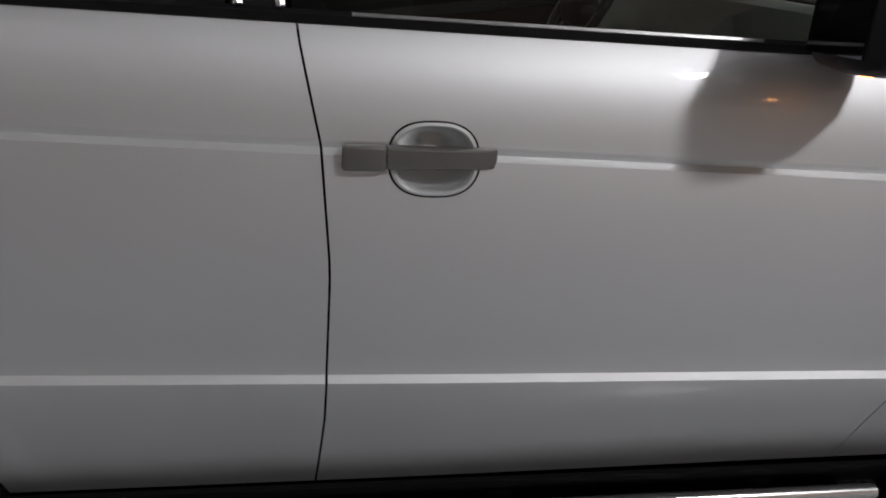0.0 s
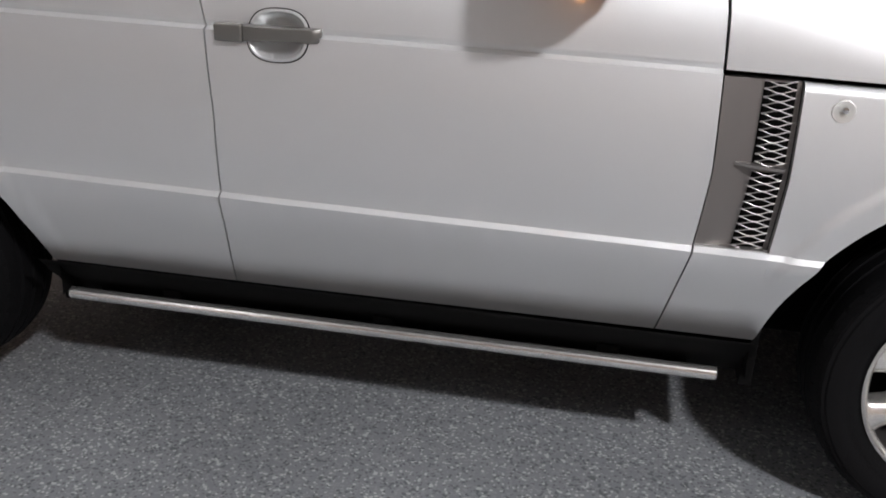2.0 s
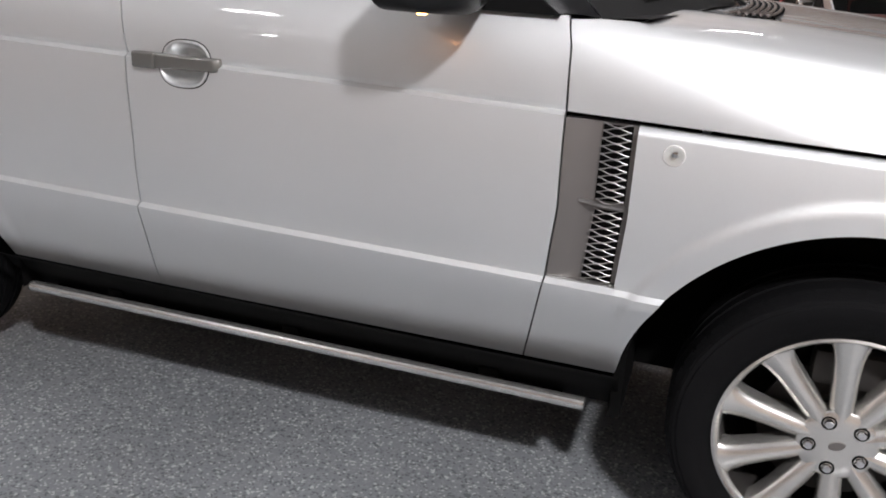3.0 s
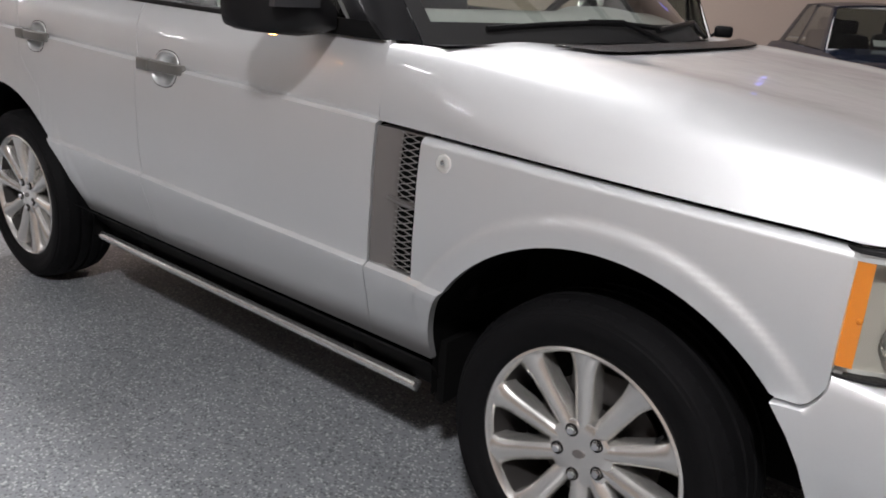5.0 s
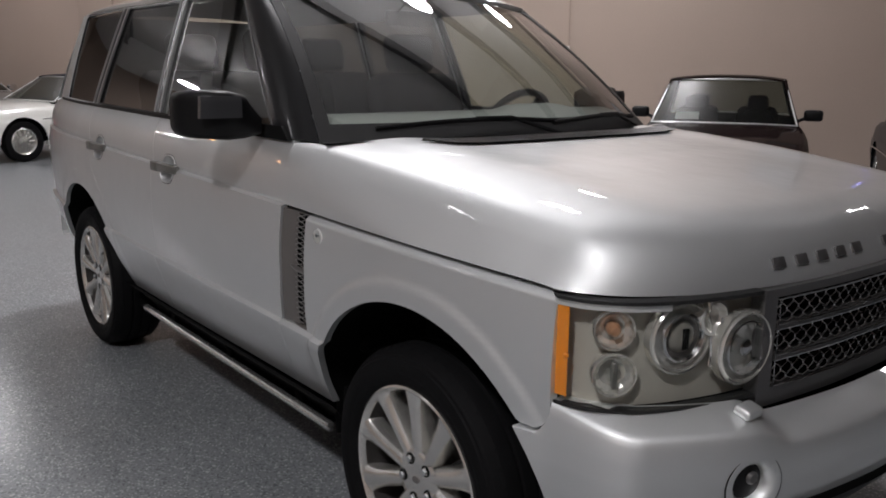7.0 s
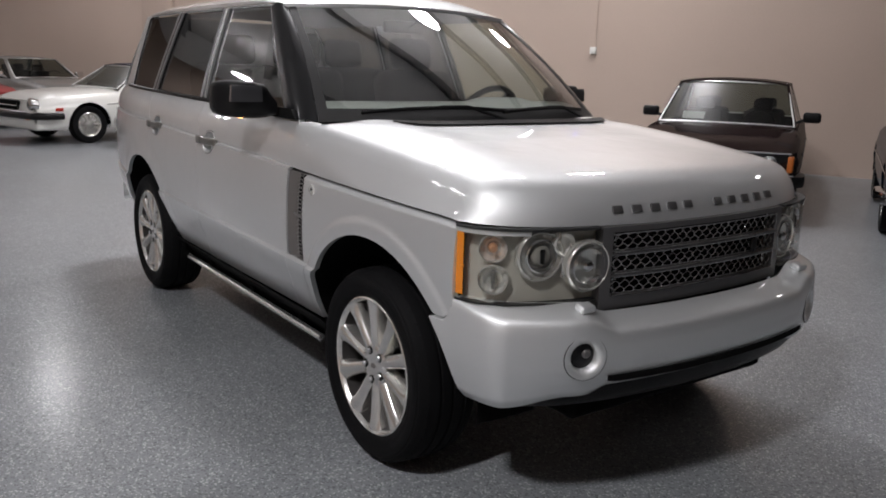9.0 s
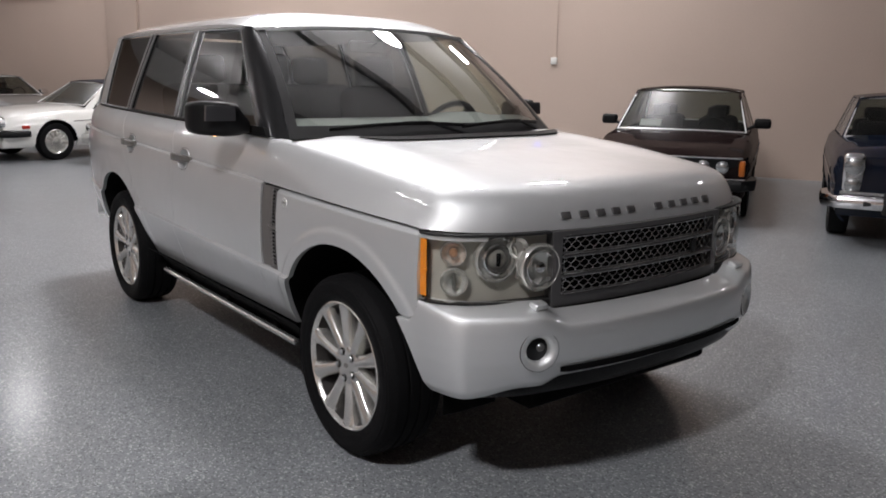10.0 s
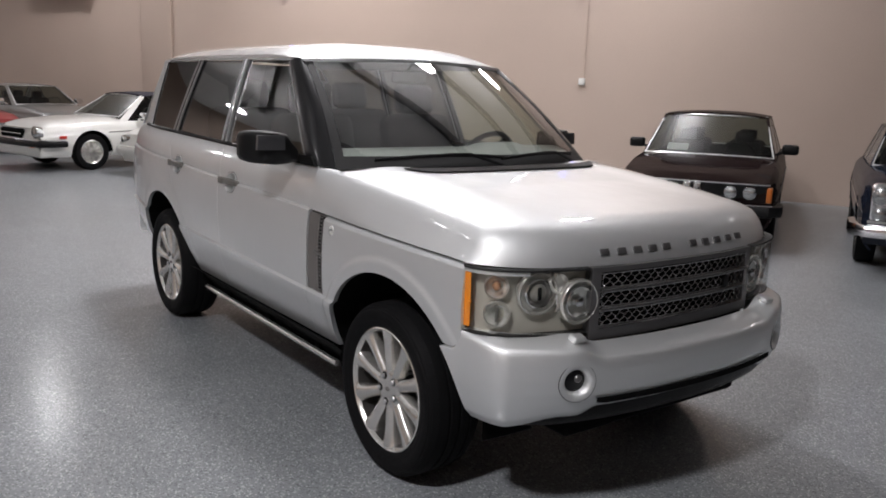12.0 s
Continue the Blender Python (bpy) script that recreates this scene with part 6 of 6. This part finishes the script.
for y0 in (-0.50, 0.05):
    bm = bmesh.new()
    tube(bm, [(0.86, y0, 0.985), (0.85, y0 + 0.25, 1.0), (0.84, y0 + 0.45, 0.992)], 0.007, 5)
    part("wiper", bm, M_CHROME, saloon)

# white convertible with a dark folded-up canvas top
JAG = place(-12.29, 1.80, 0.29, -0.957)
conv, hw, tp = parked_car("convertible", "long white convertible with dark canvas top and wide oval lamps", JAG, M_WHITEPAINT,
    dict(half=0.895, axle_f=1.295, axle_r=-1.295, wheel=0.32, line=[(-2.40, 0.72), (-2.0, 0.84), (-1.2, 0.86), (-0.2, 0.84), (0.55, 0.85), (1.2, 0.835), (1.8, 0.79), (2.18, 0.72)],
         glass=[(0.70, 0.92), (0.12, 1.295), (-0.74, 1.30), (-1.25, 0.89)], roof_half=0.60, nose=0.08, bow=0.05, roof_paint=M_CANVAS, soft=True, frame=M_TRIM,
         mirror=(0.32, 0.94, 0.96), mirror_paint=M_CHROME, crown=0.07, pillar=-0.55, pillar_paint=M_WHITEPAINT))
for y in (-0.60, 0.60):
    m = Matrix.Translation((2.175, y, 0.655)) @ pose(0, 0, 0, 0, 0, 14 if y < 0 else -14) @ pose(0, 0, 0, 0, 84, 0) @ Matrix.Diagonal((0.105, 0.235, 1.0, 1))
    bm = bmesh.new()
    revolve(bm, [(1.04, -0.09), (1.06, 0.012), (1.0, 0.024), (0.92, 0.018)], 40, m)
    hl_ = part("headlight", bm, M_CHROME, conv, "wide oval headlight in a chrome rim")
    bm = bmesh.new()
    revolve(bm, [(0.93, 0.016), (0.75, 0.030), (0.4, 0.040), (0.0, 0.043)], 40, m)
    part("lens", bm, M_OLDLENS, hl_)
    bm = bmesh.new()
    box(bm, (0, 0, 0.044), (1.3, 0.05, 0.006), 0.0, 1)
    for v in bm.verts:
        v.co = m @ v.co
    part("lens_rib", bm, M_CHROME, hl_)
bm = bmesh.new()
box(bm, (2.235, 0, 0.635), (0.10, 0.74, 0.16), 0.03, 2)
part("grille_panel", bm, M_GAP, conv)
bm = bmesh.new()
tube(bm, [(2.292, y, 0.635) for y in (-0.36, 0.0, 0.36)], 0.010, 6)
part("grille_bar", bm, M_CHROME, conv)
bumper_bar(conv, 2.20, 0.90, 0.475, 0.11, 0.08, 0.06, M_BLACK, wrap=0.42)
bm = bmesh.new()
tube(bm, [(1.80, -0.905, 0.53), (2.12, -0.90, 0.535)] + [(2.285 - 0.10 * (y / 0.85) ** 2, y, 0.535) for y in np.linspace(-0.83, 0.83, 13)] + [(2.12, 0.90, 0.535), (1.80, 0.905, 0.53)], 0.013, 6)
part("bumper_trim", bm, M_CHROME, conv)
bm = bmesh.new()
box(bm, (2.08, 0, 0.32), (0.24, 1.62, 0.16), 0.05, 3)
part("front_apron", bm, M_WHITEPAINT, conv, "white front apron below the bumper")
for y in (-0.62, 0.62):
    bm = bmesh.new()
    box(bm, (2.285 - 0.09 * 0.5, y, 0.435), (0.03, 0.15, 0.05), 0.01, 2)
    part("indicator", bm, M_AMBER, conv)
for y in (-0.885, 0.885):
    bm = bmesh.new()
    box(bm, (1.82, y * 0.985, 0.585), (0.13, 0.02, 0.055), 0.008, 2)
    part("side_lamp", bm, M_RED, conv)
    # near-black line along the flank draws the crease's shade
    bm = bmesh.new()
    tube(bm, [(0.98, y, 0.66), (0.6, y * 1.005, 0.675), (0.2, y * 1.005, 0.685)], 0.006, 5)
    part("crease_shade", bm, M_GAP, conv)

# silver coupe and red car beyond it
grey, hw, tp = parked_car("hardtop", "silver-grey hardtop parked beyond the white convertible", place(-17.35, 0.91, 0.93, 0.36), M_SILVERPAINT,
    dict(half=0.87, axle_f=1.30, axle_r=-1.30, wheel=0.315, line=[(-2.40, 0.80), (-2.0, 0.88), (-1.2, 0.90), (0.0, 0.91), (0.70, 0.92), (1.3, 0.89), (1.9, 0.82), (2.15, 0.76)],
         glass=[(0.70, 0.94), (0.10, 1.34), (-0.95, 1.34), (-1.55, 0.95)], roof_half=0.60, nose=0.05, strip=0.55, mirror_paint=M_CHROME))
for y in (-0.6, 0.6):
    round_lamp(grey, 2.18, y, 0.66, 0.09)
bumper_bar(grey, 2.17, 0.88, 0.46, 0.12, 0.07, 0.05, M_CHROME)
red, hw, tp = parked_car("red_car", "dark red older car beside the blue saloon", place(2.39, 8.74, 0.49, -0.872), M_REDPAINT,
    dict(half=0.86, axle_f=1.28, axle_r=-1.28, wheel=0.31, line=[(-2.30, 0.74), (-1.9, 0.82), (-1.2, 0.85), (0.0, 0.86), (0.65, 0.87), (1.3, 0.85), (1.8, 0.79), (2.1, 0.70)],
         glass=[(0.62, 0.89), (0.05, 1.26), (-0.8, 1.26), (-1.4, 0.90)], roof_half=0.58, nose=0.07, mirror_paint=M_CHROME, pillar_paint=M_CHROME))
for y in (-0.6, 0.6):
    round_lamp(red, 2.13, y, 0.62, 0.085)
bumper_bar(red, 2.13, 0.87, 0.44, 0.11, 0.07, 0.05, M_CHROME)
red_far = copy_thing(red, place(-16.28, -1.18, 0.93, 0.36))
tagged(red_far, "dark red older car parked beside the silver hardtop")
# small white saloon whose nose shows past the silver car
small, hw, tp = parked_car("small_saloon", "small white saloon with white bumper beside the convertible", place(-10.36, 3.24, 0.33, -0.944), M_WHITEPAINT,
    dict(half=0.83, axle_f=1.22, axle_r=-1.22, wheel=0.30, line=[(-2.0, 0.80), (-1.6, 0.88), (0.0, 0.90), (0.75, 0.90), (1.3, 0.84), (1.75, 0.74), (1.95, 0.68)],
         glass=[(0.78, 0.92), (0.15, 1.32), (-1.0, 1.32), (-1.5, 0.92)], roof_half=0.58, nose=0.06))
for y in (-0.58, 0.58):
    bm = bmesh.new()
    box(bm, (1.975, y, 0.60), (0.08, 0.28, 0.13), 0.03, 2)
    hl_ = part("headlight", bm, M_CHROME, small)
    bm = bmesh.new()
    box(bm, (2.0, y, 0.60), (0.05, 0.24, 0.10), 0.02, 2)
    part("lens", bm, M_LENS, hl_)
bumper_bar(small, 1.98, 0.84, 0.42, 0.17, 0.09, 0.05, M_WHITEPAINT)
bm = bmesh.new()
box(bm, (1.93, 0, 0.27), (0.12, 1.4, 0.10), 0.03, 2)
part("front_apron", bm, M_WHITEPAINT, small)


# ---- things on the wall ----


WALL_TURN = math.degrees(math.atan2(ROOM_A.y, ROOM_A.x))


def wall_pose(a, n, z):
    p = room(a, n, z)
    return pose(p.x, p.y, p.z, 0, 0, WALL_TURN)


bm = bmesh.new()
box(bm, (0, -0.03, CEIL / 2 - 0.002), (0.95, 0.06, CEIL - 0.006), 0.006, 2)
pil_ = part("wall_pilaster", bm, M_WALL)
pil_.matrix_basis = wall_pose(-12.45, 0.0, 0.0)
tagged(pil_, "shallow tan painted pilaster on the wall", "pilaster", "", "structure")

box_ = empty("wall_socket", wall_pose(-2.12, 0.0, 1.83))
tagged(box_, "small white wall box with a thin conduit running up", "wall socket")
bm = bmesh.new()
box(bm, (0, -0.03, 0.0), (0.11, 0.06, 0.12), 0.01, 2)
part("box", bm, M_WHITEPLASTIC, box_)
bm = bmesh.new()
tube(bm, [(0.03, -0.014, 0.06), (0.03, -0.014, CEIL - 1.9)], 0.009, 8)
part("conduit", bm, M_WALL, box_)


def violet_lamp(a, z):
    e = empty("violet_lamp", wall_pose(a, 0.0, z))
    tagged(e, "small violet-blue glowing lamp on a wall bracket", "wall lamp", "violet wall lamps")
    bm = bmesh.new()
    revolve(bm, [(0.0, -0.17), (0.05, -0.15), (0.055, 0.12), (0.0, 0.14)], 14, Matrix.Translation((0, -0.14, 0)))
    part("tube", bm, M_VIOLET, e)
    bm = bmesh.new()
    box(bm, (0, -0.09, 0.22), (0.20, 0.18, 0.16), 0.02, 2)
    part("bracket", bm, M_WHITEPLASTIC, e)


for a_, z_ in ((-8.72, 3.58), (-2.10, 3.56), (2.95, 3.48)):
    violet_lamp(a_, z_)

unit = empty("wall_cabinet", wall_pose(-15.5, 0.0, 4.05))
tagged(unit, "grey wall cabinet with brown side hung high up", "wall cabinet")
bm = bmesh.new()
box(bm, (0, -0.2, 0), (1.9, 0.4, 1.0), 0.02, 2)
part("body", bm, M_GREYPANEL, unit)
bm = bmesh.new()
box(bm, (0.985, -0.2, 0.0), (0.06, 0.42, 1.02), 0.01, 2)
part("side_board", bm, M_WOOD, unit)
bm = bmesh.new()
box(bm, (-0.35, -0.41, 0.05), (0.9, 0.02, 0.7), 0.02, 2)
part("pale_front", bm, M_WHITEPLASTIC, unit)
sign = empty("wall_frame", wall_pose(1.62, 0.0, 3.72))
tagged(sign, "dark brown framed board hung high on the wall", "framed board")
bm = bmesh.new()
box(bm, (0, -0.02, 0), (0.80, 0.04, 0.68), 0.01, 2)
part("frame", bm, M_WOOD, sign)
bm = bmesh.new()
box(bm, (0, -0.043, 0), (0.70, 0.01, 0.58), 0.0, 1)
part("board", bm, M_GREYPANEL, sign)
